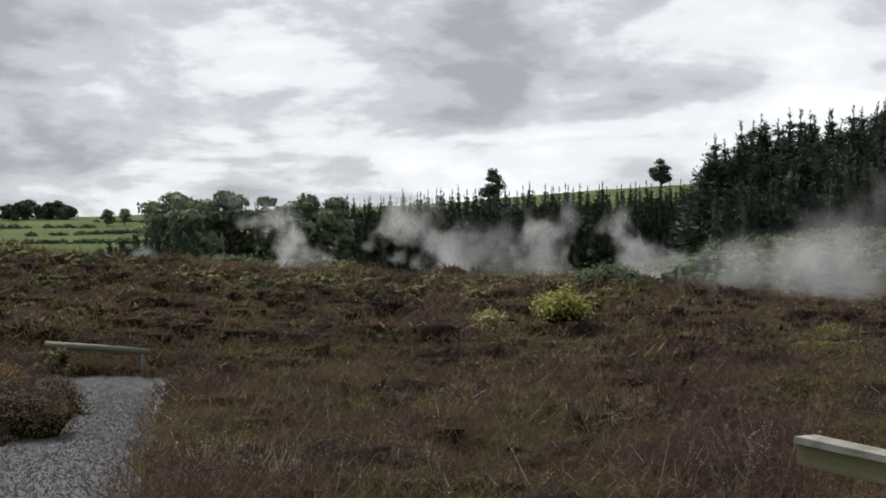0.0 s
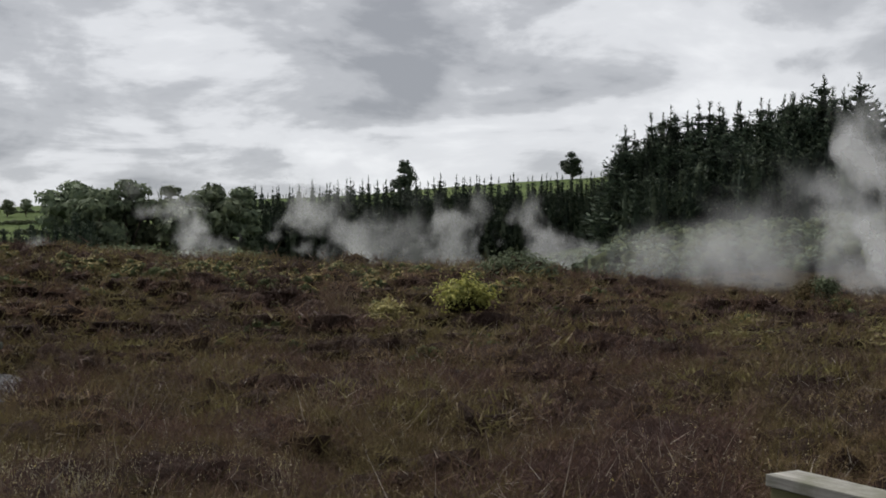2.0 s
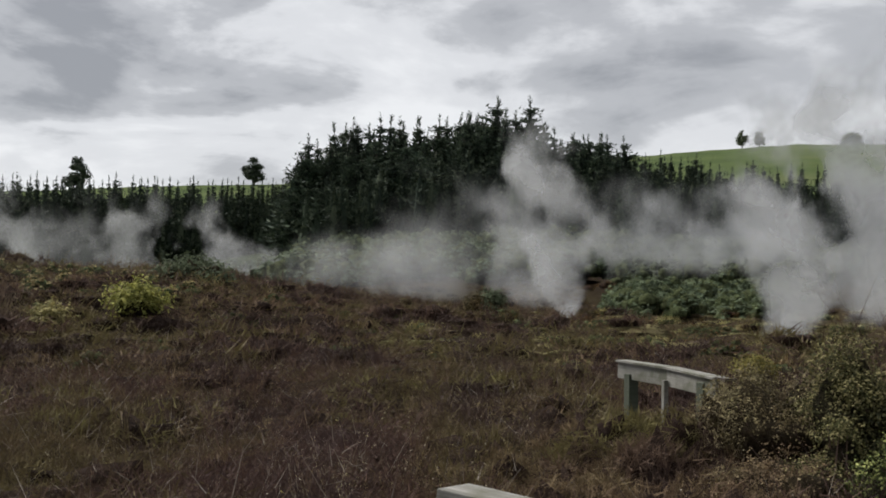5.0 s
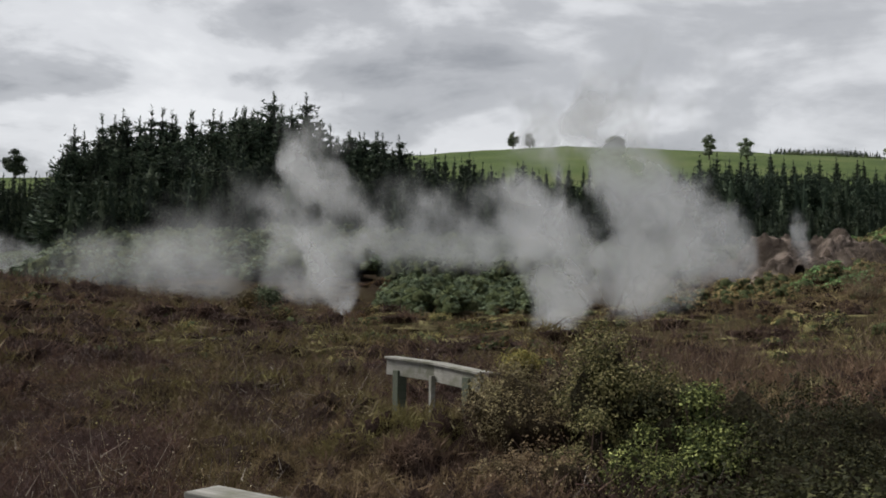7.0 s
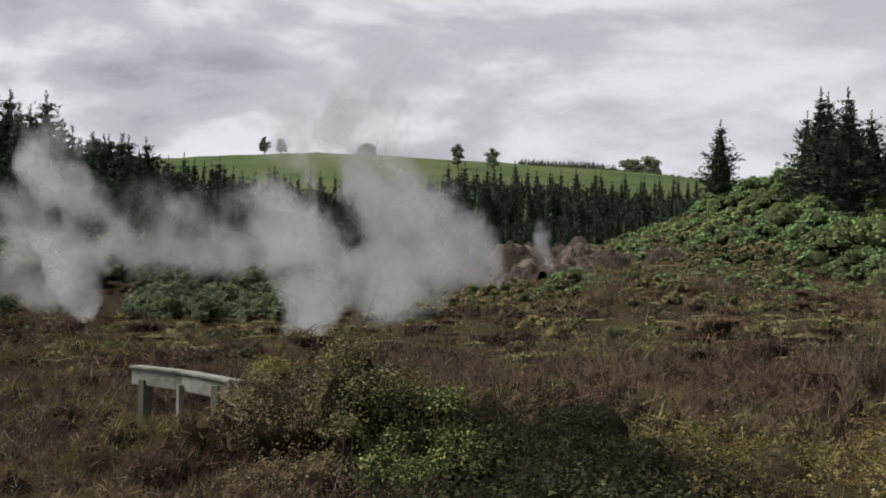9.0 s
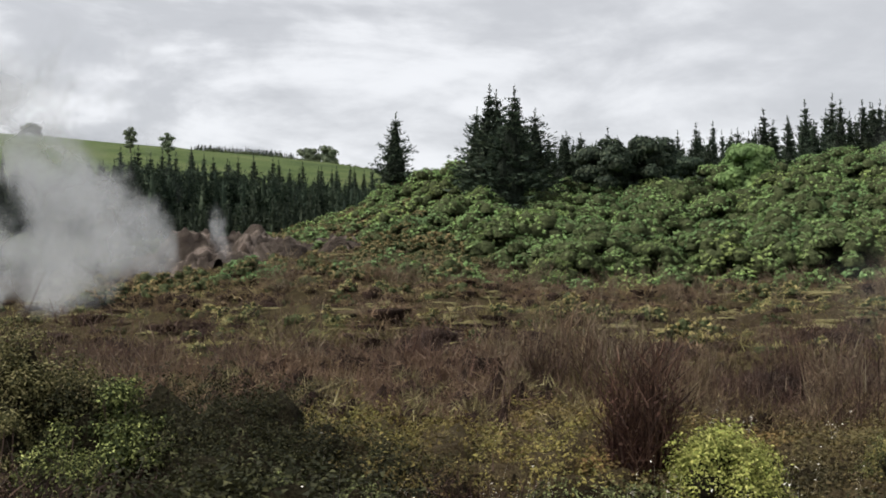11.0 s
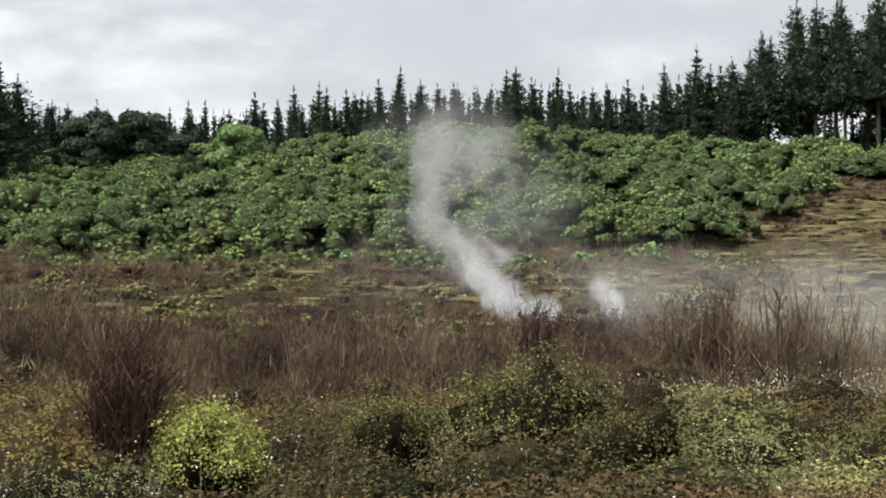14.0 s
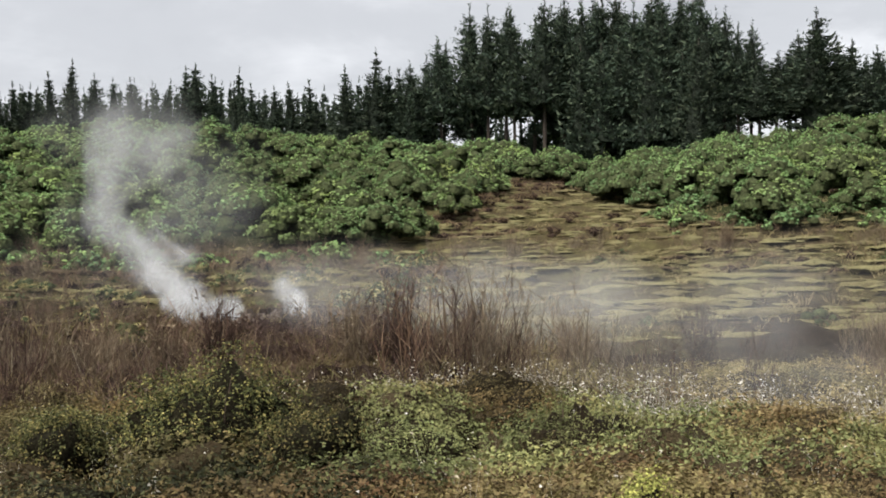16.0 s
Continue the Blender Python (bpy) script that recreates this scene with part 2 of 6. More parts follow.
def bark_material(name, a, b):
    m, n = material(name)
    co = n.add("ShaderNodeTexCoord").outputs["Object"]
    st = n.vec("MULTIPLY", co, (9.0, 9.0, 1.4))
    f = n.noise(st, 2.0, 6.0, 0.65)
    finish(n, n.ramp(f, [(0.3, a), (0.7, b)]), 0.9, f, 0.6, 0.02)
    return m


M_bark = bark_material("bark", (0.03, 0.024, 0.02), (0.11, 0.09, 0.075))
M_twig = bark_material("twigs", (0.06, 0.04, 0.03), (0.16, 0.11, 0.085))


def wood_material(name, a, b, moss, moss_amount):
    m, n = material(name)
    co = n.add("ShaderNodeTexCoord").outputs["Object"]
    grain = n.noise(n.vec("MULTIPLY", co, (1.5, 40.0, 40.0)), 1.2, 6.0, 0.7, 0.4)
    stain = n.noise(co, 5.0, 5.0, 0.65)
    col = n.ramp(grain, [(0.28, a), (0.68, b)])
    col = n.mix(n.math("MULTIPLY", n.ramp(stain, [(0.45, (0, 0, 0)), (0.6, (1, 1, 1))]), moss_amount), col, moss)
    finish(n, col, 0.85, grain, 0.5, 0.004)
    return m


M_wood = wood_material("weathered_timber", (0.12, 0.118, 0.105), (0.28, 0.272, 0.25), (0.1, 0.102, 0.07), 0.75)
M_wood_side = wood_material("mossy_timber", (0.085, 0.082, 0.045), (0.15, 0.145, 0.075), (0.1, 0.105, 0.04), 0.7)
M_post = wood_material("damp_post", (0.035, 0.04, 0.03), (0.09, 0.1, 0.075), (0.05, 0.065, 0.04), 0.5)
M_log = wood_material("treated_log", (0.06, 0.064, 0.05), (0.17, 0.175, 0.145), (0.12, 0.14, 0.08), 0.5)


def ground_material():
    m, n = material("heath_ground")
    pos = n.add("ShaderNodeNewGeometry").outputs["Position"]
    big, small, grain = n.noise(pos, 0.2, 5.0, 0.6), n.noise(pos, 2.3, 6.0, 0.65), n.noise(pos, 14.0, 4.0, 0.7)
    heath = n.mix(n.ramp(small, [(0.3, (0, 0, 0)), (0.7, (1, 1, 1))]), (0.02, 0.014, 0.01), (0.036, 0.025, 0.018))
    heath = n.mix(n.math("MULTIPLY", n.ramp(big, [(0.45, (0, 0, 0)), (0.62, (1, 1, 1))]), 0.4), heath, (0.06, 0.052, 0.026))
    marsh = n.ramp(n.math("ADD", n.math("MULTIPLY", small, 0.6), n.math("MULTIPLY", big, 0.4)), [(0.36, (0.055, 0.042, 0.025)), (0.48, (0.09, 0.078, 0.036)), (0.62, (0.135, 0.122, 0.054))])
    marsh = n.mix(n.math("MULTIPLY", n.ramp(n.noise(pos, 0.7, 5.0, 0.65, 0.5), [(0.44, (1, 1, 1)), (0.56, (0, 0, 0))]), 0.55), marsh, (0.06, 0.042, 0.028))
    pasture = n.ramp(n.noise(pos, 0.03, 6.0, 0.6), [(0.35, (0.055, 0.078, 0.032)), (0.5, (0.075, 0.102, 0.04)), (0.65, (0.098, 0.118, 0.052))])
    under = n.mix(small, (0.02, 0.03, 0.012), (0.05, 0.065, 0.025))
    col = heath
    for name, c in (("marsh", marsh), ("understorey", under), ("pasture", pasture)):
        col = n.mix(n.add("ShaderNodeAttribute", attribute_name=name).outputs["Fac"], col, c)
    finish(n, col, 0.95, n.math("ADD", n.math("MULTIPLY", small, 0.5), n.math("MULTIPLY", grain, 0.5)), 1.0, 0.25, gloss=0.02)
    return m


M_ground = ground_material()


def tussock_material():
    m, n = material("tussock_grass")
    pos = n.add("ShaderNodeNewGeometry").outputs["Position"]
    isl = n.add("ShaderNodeNewGeometry").outputs["Random Per Island"]
    blades = n.noise(n.vec("MULTIPLY", pos, (1.0, 1.0, 0.3)), 9.0, 6.0, 0.75)
    patch = n.noise(pos, 0.12, 4.0, 0.6)
    col = n.ramp(n.math("ADD", n.math("MULTIPLY", patch, 0.6), n.math("MULTIPLY", isl, 0.4)), [(0.3, (0.1, 0.076, 0.047)), (0.45, (0.165, 0.145, 0.068)), (0.6, (0.21, 0.187, 0.09)), (0.75, (0.165, 0.155, 0.075))])
    v = n.math("ADD", n.math("MULTIPLY", blades, 1.1), 0.45)
    col = n.mix(1.0, col, n.add("ShaderNodeCombineXYZ", {0: v, 1: v, 2: v}).outputs[0], "MULTIPLY")
    finish(n, col, 0.9, blades, 1.0, 0.12, gloss=0.08)
    return m


M_tussock = tussock_material()


def gravel_material():
    m, n = material("grey_gravel")
    pos = n.add("ShaderNodeNewGeometry").outputs["Position"]
    cell = n.add("ShaderNodeTexVoronoi", {"Vector": pos, "Scale": 85.0})
    worn = n.noise(pos, 0.9, 5.0, 0.6)
    v = n.add("ShaderNodeSeparateColor", {0: cell.outputs["Color"]}).outputs[0]
    col = n.ramp(n.math("ADD", n.math("MULTIPLY", v, 0.65), n.math("MULTIPLY", worn, 0.35)), [(0.1, (0.066, 0.066, 0.07)), (0.5, (0.094, 0.094, 0.1)), (0.9, (0.135, 0.135, 0.142))])
    finish(n, col, 0.9, cell.outputs["Distance"], 0.9, 0.02)
    return m


M_gravel = gravel_material()


def clay_material():
    m, n = material("bare_clay")
    pos = n.add("ShaderNodeNewGeometry").outputs["Position"]
    a, b = n.noise(pos, 0.4, 6.0, 0.65, 0.8), n.noise(pos, 2.2, 6.0, 0.7)
    col = n.ramp(a, [(0.36, (0.03, 0.022, 0.018)), (0.46, (0.06, 0.046, 0.037)), (0.54, (0.075, 0.059, 0.047)), (0.62, (0.26, 0.21, 0.18)), (0.66, (0.075, 0.055, 0.042))])
    col = n.mix(n.math("MULTIPLY", b, 0.4), col, (0.06, 0.042, 0.032))
    finish(n, col, 0.95, b, 1.0, 0.5)
    return m


M_clay = clay_material()


def steam_material(size, density, base_width, top_width, lean, sheets, grain, rise, seed, bite):
    """Drifting steam: the density follows a widening column broken up by billows; size is its half width, depth and height in metres."""
    m, n = material("steam")
    co = n.add("ShaderNodeTexCoord").outputs["Object"]
    pos = n.vec("MULTIPLY", co, (size[0], size[1] * 0.3, size[2] * 0.9))
    pos = n.vec("ADD", pos, (seed * 7.3, seed * 3.1, seed * 1.7))
    warp = n.add("ShaderNodeTexNoise", {"Vector": pos, "Scale": grain * 0.5, "Detail": 3.0, "Roughness": 0.5}).outputs["Color"]
    centred = n.vec("SUBTRACT", warp, (0.5, 0.5, 0.5))
    s = n.add("ShaderNodeSeparateXYZ", {0: n.vec("ADD", co, n.vec("MULTIPLY", centred, (1.3, 0.6, 0.9)))})
    plain = n.add("ShaderNodeSeparateXYZ", {0: co})
    calm = n.math("MULTIPLY", plain.outputs["Z"], 3.5, True)
    z = n.math("MAXIMUM", n.math("ADD", n.math("MULTIPLY", s.outputs["Z"], calm), n.math("MULTIPLY", plain.outputs["Z"], n.math("SUBTRACT", 1.0, calm))), 0.0)
    half = n.math("ADD", n.math("MULTIPLY", n.math("POWER", z, 0.85), top_width - base_width), base_width)
    x = n.math("ADD", n.math("MULTIPLY", s.outputs["X"], calm), n.math("MULTIPLY", plain.outputs["X"], n.math("SUBTRACT", 1.0, calm)))
    dx = n.math("SUBTRACT", x, n.math("MULTIPLY", n.math("POWER", z, 1.1), lean))
    sq = n.math("ADD", n.math("POWER", n.math("ABSOLUTE", n.math("DIVIDE", dx, half)), 2.0), n.math("POWER", n.math("ABSOLUTE", n.math("MULTIPLY", s.outputs["Y"], 1.3)), 2.0))
    core = n.math("POWER", n.math("SUBTRACT", 1.0, sq, True), 0.8)
    fade = n.math("MULTIPLY", n.math("MULTIPLY", n.math("SUBTRACT", 1.0, z, True), 1.6, True), n.math("MULTIPLY", plain.outputs["Z"], rise, True))
    edge = n.math("MULTIPLY", n.math("MULTIPLY", n.math("SUBTRACT", 0.99, n.math("ABSOLUTE", plain.outputs["X"])), 2.5, True), n.math("MULTIPLY", n.math("SUBTRACT", 0.98, plain.outputs["Z"]), 3.0, True))
    puff = n.noise(n.vec("ADD", pos, n.vec("MULTIPLY", centred, (1.8, 1.0, 1.8))), grain, 4.5, 0.52, 0.3)
    puff = n.add("ShaderNodeMapRange", {0: puff, 1: 0.37, 2: 0.63, 3: 0.0, 4: 1.0}).outputs[0]
    # the billows eat into the edge of the column
    body_ = n.math("SUBTRACT", n.math("MULTIPLY", n.math("MULTIPLY", core, fade), 1.55), n.math("MULTIPLY", n.math("SUBTRACT", 1.0, puff), bite))
    a = n.add("ShaderNodeMapRange", {0: body_, 1: 0.0, 2: 0.95, 3: 0.0, 4: 1.0}, interpolation_type="SMOOTHSTEP").outputs[0]
    a = n.math("MULTIPLY", a, n.math("ADD", n.math("MULTIPLY", core, 0.8), 0.2))
    a = n.math("MULTIPLY", n.math("MULTIPLY", a, edge), n.math("MULTIPLY", n.math("ADD", n.math("MULTIPLY", puff, 0.75), 0.25), density / sheets * 2.6))
    a = n.math("SUBTRACT", 1.0, n.math("POWER", 2.718, n.math("MULTIPLY", a, -1.0)), True)
    dif = n.add("ShaderNodeBsdfDiffuse", {"Color": (0.86, 0.87, 0.88, 1)}).outputs[0]
    tra = n.add("ShaderNodeBsdfTranslucent", {"Color": (0.86, 0.87, 0.88, 1)}).outputs[0]
    body = n.add("ShaderNodeMixShader", {0: 0.5, 1: dif, 2: tra}).outputs[0]
    mixed = n.add("ShaderNodeMixShader", {0: a, 1: n.add("ShaderNodeBsdfTransparent").outputs[0], 2: body}).outputs[0]
    n.add("ShaderNodeOutputMaterial", {"Surface": mixed})
    return m

# ---- lie of the land ----
EYE = 1.6
AZ = [-180, -90, -35, -20, 0, 8, 14, 20, 30, 37, 46, 53, 58, 66, 75, 84, 95, 101, 106, 112, 118, 135, 180]
Z45 = [1, 2, 4.8, 3.7, 2.9, 2.8, 1.9, 1.1, 0.6, 0.5, 0.9, 1.5, 1.5, 1.4, 1.4, 1.4, 1.5, 1.6, 1.6, 1.6, 1.6, 1.5, 1]
Z62 = [2, 2, 4.2, 2.9, 2.2, 2.3, 1.8, 1.3, 1.3, 1.2, 2.6, 3.6, 3.2, 2.2, 2.2, 2.5, 2.7, 3.0, 3.2, 3.1, 3.1, 3, 2]
Z110 = [5, 4, 4.0, 2.5, 2.5, 3, 3.5, 5, 5.5, 5, 4.8, 8.6, 14.4, 11, 12.7, 15.3, 13.2, 12.4, 11.2, 12.5, 14.5, 10, 5]
Z200 = [8, 6, 6, 6, 7, 8, 12, 16, 17, 15, 14, 15, 14, 12, 12, 14, 14, 12, 12, 13, 14, 10, 8]
Z550 = [20, 25, 39, 42, 51, 57.5, 59.5, 65, 75, 80, 75, 69, 60, 40, 35, 30, 30, 30, 30, 30, 30, 25, 20]


def ground_z(x, y):
    """Height of the ground, for arrays of places."""
    x, y = np.asarray(x, float), np.asarray(y, float)
    r0, az0 = np.hypot(x, y), np.degrees(np.arctan2(x, y))
    z = np.zeros_like(r0)
    for k in (0.9, 1.0, 1.1):
        for da in (-2.0, 0.0, 2.0):
            r, az = r0 * k, (az0 + da + 180) % 360 - 180
            zs = [np.zeros_like(r), np.zeros_like(r)] + [np.interp(az, AZ, t) for t in (Z45, Z62, Z110, Z200, Z550)]
            zs += [zs[-1] * 0.75, zs[-1] * 0.4]
            rs = [0, 24, 45, 62, 110, 200, 550, 1600, 4600]
            for i in range(len(rs) - 1):
                u = (r - rs[i]) / (rs[i + 1] - rs[i])
                inside = (u >= 0) & (u < 1)
                z = z + np.where(inside, zs[i] + (zs[i + 1] - zs[i]) * u, 0) / 9
    near = np.clip((r0 - 5) / 6, 0, 1) * np.clip(path_gap(x, y), 0, 1)
    lumps = 0.12 * np.sin(x * 2.3 + 1.1 * np.sin(y * 0.9)) * np.sin(y * 1.9 + 1.2 * np.sin(x * 0.8)) + 0.13 * np.sin(x * 1.3 + 0.7 * y) * np.sin(y * 1.1 - 0.4 * x + 1.0) + 0.12 * np.sin(x * 0.52 - 1.3) * np.sin(y * 0.61 + 0.5 * x)
    roll = 0.25 * np.sin(x * 0.11 + 1.0) * np.sin(y * 0.13 + 0.3 * np.sin(x * 0.07)) * np.clip((r0 - 20) / 30, 0, 1)
    ridges = 0.22 * np.sin(r0 * 1.25 + 1.5 * np.sin(az0 * 0.35) + np.sin(az0 * 0.9)) * np.clip((r0 - 30) / 8, 0, 1) * np.clip((75 - r0) / 10, 0, 1) * np.clip((az0 - 14) / 6, 0, 1)
    return z + near * (lumps + roll + ridges)


def polar(az, r):
    return r * np.sin(np.radians(az)), r * np.cos(np.radians(az))


# the path comes in from behind on the left and ends at the log rail, 24 m off
PATH_MID = [(-1.4, -6.0), (-2.4, 2.0), (-3.85, 6.6), (-4.6, 10.9), (-5.95, 17.0), (-7.6, 23.3)]


def path_gap(x, y):
    """Metres from the edge of the path."""
    cx = np.interp(y, [p[1] for p in PATH_MID], [p[0] for p in PATH_MID])
    half = np.interp(y, [0, 8, 17, 23], [0.9, 0.8, 0.85, 1.25])
    return np.where((y > -6) & (y < 23.4), np.abs(x - cx) - half, 9.0)


def link_mesh(name, verts, faces, mat, smooth=False, attrs=None, second=None, first_count=0):
    """An object from arrays of places and of equal-sided faces."""
    verts, faces = np.asarray(verts, np.float32), np.asarray(faces, np.int32)
    me = bpy.data.meshes.new(name)
    k = faces.shape[1]
    me.vertices.add(len(verts))
    me.vertices.foreach_set("co", verts.ravel())
    me.loops.add(faces.size)
    me.loops.foreach_set("vertex_index", faces.ravel())
    me.polygons.add(len(faces))
    me.polygons.foreach_set("loop_start", np.arange(0, faces.size, k, dtype=np.int32))
    for key, values in (attrs or {}).items():
        me.attributes.new(key, "FLOAT", "POINT").data.foreach_set("value", np.asarray(values, np.float32))
    me.update(calc_edges=True)
    me.polygons.foreach_set("use_smooth", np.full(len(faces), smooth))
    me.materials.append(mat)
    if second is not None:
        me.materials.append(second)
        idx = (np.arange(len(faces)) >= first_count).astype(np.int32)
        me.polygons.foreach_set("material_index", idx)
        me.polygons.foreach_set("use_smooth", idx.astype(bool))
    return new(name, me)


def build_ground():
    az = np.arange(-180, 180, 0.8)
    rs = np.concatenate([np.concatenate([[0.02, 0.3], np.linspace(0.6, 30, 74)]), np.geomspace(30.7, 130, 64), np.geomspace(134, 4500, 56)])
    A, Rr = np.meshgrid(az, rs)
    x, y = polar(A, Rr)
    z = ground_z(x, y)
    n, k = len(az), len(rs)
    verts = np.stack([x, y, z], -1).reshape(-1, 3)
    i, j = np.meshgrid(np.arange(k - 1), np.arange(n), indexing="ij")
    a, b = i * n + j, i * n + (j + 1) % n
    faces = np.stack([a, a + n, b + n, b], -1).reshape(-1, 4)[:, ::-1]
    Af, Rf = A.ravel(), Rr.ravel()
    pasture = np.clip((Rf - 255) / 20, 0, 1)
    marsh = np.clip((Af - 17) / 8, 0, 1) * np.clip((Rf - 30) / 8, 0, 1) * np.clip(0.45 + (Af - 84) / 14, 0.45, 1) * np.clip((66 - Rf) / 5, 0, 1) * (Af < 130)
    marsh = np.maximum(marsh, np.clip((Af - 93) / 3, 0, 1) * np.clip((112 - Af) / 3, 0, 1) * np.clip((Rf - 22) / 6, 0, 1) * np.clip((98 - Rf) / 5, 0, 1))
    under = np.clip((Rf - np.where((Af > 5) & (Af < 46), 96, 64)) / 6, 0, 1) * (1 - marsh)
    g = link_mesh("ground", verts, faces, M_ground, True, {"pasture": pasture, "marsh": marsh, "understorey": under})
    return tagged(g, "rolling heath ground with brown scrub, moss flats and green pasture", "ground", kind="structure")


build_ground()

# ---- building blocks for plants ----


def rot_z(a):
    c, s = np.cos(a), np.sin(a)
    o, l = np.zeros_like(c), np.ones_like(c)
    return np.stack([np.stack([c, -s, o], -1), np.stack([s, c, o], -1), np.stack([o, o, l], -1)], -2)


def leaf_cloud(centres, normals, size, g, aspect=0.55, fold=0.35, loose=0.45, single=False, along=None):
    """Folded diamond leaves (two triangles each) at the centres, roughly facing the normals."""
    n = len(centres)
    normals = normals + g.normal(0, loose, (n, 3))
    normals /= np.linalg.norm(normals, axis=1, keepdims=True) + 1e-9
    if along is None:
        along = np.cross(normals, g.normal(0, 1, (n, 3)))
    else:
        along = along + g.normal(0, 0.3, (n, 3))
        normals = np.cross(along, np.cross(normals, along))
        normals /= np.linalg.norm(normals, axis=1, keepdims=True) + 1e-9
    along /= np.linalg.norm(along, axis=1, keepdims=True) + 1e-9
    side = np.cross(normals, along)
    s = (np.asarray(size) * g.uniform(0.6, 1.35, n))[:, None]
    if single:
        v = np.stack([centres - along * s * 0.45 - side * s * aspect * 0.6, centres - along * s * 0.45 + side * s * aspect * 0.6, centres + along * s * 0.6], 1)
        return v.reshape(-1, 3), np.arange(n * 3).reshape(-1, 3)
    v = np.stack([centres - along * s * 0.5, centres + side * s * 0.5 * aspect - normals * s * fold * 0.3,
                  centres + along * s * 0.5, centres - side * s * 0.5 * aspect - normals * s * fold * 0.3], 1)
    base = np.arange(n)[:, None] * 4
    f = np.concatenate([base + [0, 1, 2], base + [0, 2, 3]])
    return v.reshape(-1, 3), f


def stem_strips(starts, ends, width, g):
    """Thin tapered stems, one long triangle each."""
    n = len(starts)
    d = ends - starts
    side = np.cross(d, g.normal(0, 1, (n, 3)))
    side /= np.linalg.norm(side, axis=1, keepdims=True) + 1e-9
    w = (np.asarray(width) * np.ones(n))[:, None]
    v = np.stack([starts - side * w * 0.5, starts + side * w * 0.5, ends], 1)
    return v.reshape(-1, 3), np.arange(n * 3).reshape(-1, 3)


def join(pieces):
    vs, fs, k = [], [], 0
    for v, f in pieces:
        vs.append(v)
        fs.append(f + k)
        k += len(v)
    return np.concatenate(vs), np.concatenate(fs)


def scatter(protos, places, scale, g, squash=1.0):
    """Copies of the prototypes, turned and scaled, in one set of arrays."""
    out = []
    pick = g.integers(0, len(protos), len(places))
    for k, (v, f) in enumerate(protos):
        sel = np.where(pick == k)[0]
        if not len(sel):
            continue
        m = rot_z(g.uniform(0, 2 * np.pi, len(sel)))
        s = scale[sel][:, None, None]
        vv = np.einsum("nij,vj->nvi", m, v) * s
        vv[:, :, 2] *= squash
        vv = vv + places[sel][:, None, :]
        ff = f[None] + (np.arange(len(sel)) * len(v))[:, None, None]
        out.append((vv.reshape(-1, 3), ff.reshape(-1, 3)))
    return join(out)


def heather_tuft(g, stems=14, height=0.4, spread=0.28, leaves=3, leaf=0.025, width=0.006):
    a = g.uniform(0, 2 * np.pi, stems)
    s0 = np.stack([np.cos(a) * spread * 0.35, np.sin(a) * spread * 0.35, np.full(stems, -0.08)], -1) * g.uniform(0.2, 1, (stems, 1))
    s0[:, 2] = -0.08
    b = a + g.normal(0, 0.5, stems)
    e = np.stack([np.cos(b) * spread, np.sin(b) * spread, np.full(stems, height)], -1) * g.uniform(0.45, 1.0, (stems, 1))
    pieces = [stem_strips(s0, e, width, g)]
    if leaves:
        u = g.uniform(0.3, 1.0, (stems, leaves, 1))
        c = (s0[:, None] + (e - s0)[:, None] * u).reshape(-1, 3) + g.normal(0, 0.02, (stems * leaves, 3))
        pieces.append(leaf_cloud(c, np.tile([0, 0, 1.0], (len(c), 1)) + g.normal(0, 0.6, (len(c), 3)), leaf, g, single=True))
    return join(pieces)


def heather_tangle(g, twigs, radius, height, length, width, long=4):
    """A low dome of short twigs lying every way, with a few long ones standing out."""
    d = g.normal(0, 1, (twigs, 3))
    d /= np.linalg.norm(d, axis=1, keepdims=True)
    d[:, 2] = np.abs(d[:, 2])
    p = d * [radius, radius, height] * g.uniform(0.35, 1.0, (twigs, 1)) ** 0.5
    way = g.normal(0, 1, (twigs, 3)) * [1, 1, 0.7] + d * 0.6 + [0, 0, 0.5]
    way /= np.linalg.norm(way, axis=1, keepdims=True)
    short = stem_strips(p, p + way * (length * g.uniform(0.5, 1.4, (twigs, 1))), width, g)
    a = g.uniform(0, 6.28, long)
    foot = np.stack([np.cos(a) * radius * 0.3, np.sin(a) * radius * 0.3, np.full(long, height * 0.2)], -1)
    tip = foot + np.stack([np.cos(a), np.sin(a), g.uniform(0.4, 1.4, long)], -1) * height * g.uniform(0.6, 1.1, (long, 1))
    return join([short, stem_strips(foot, tip, width * 1.3, g)])


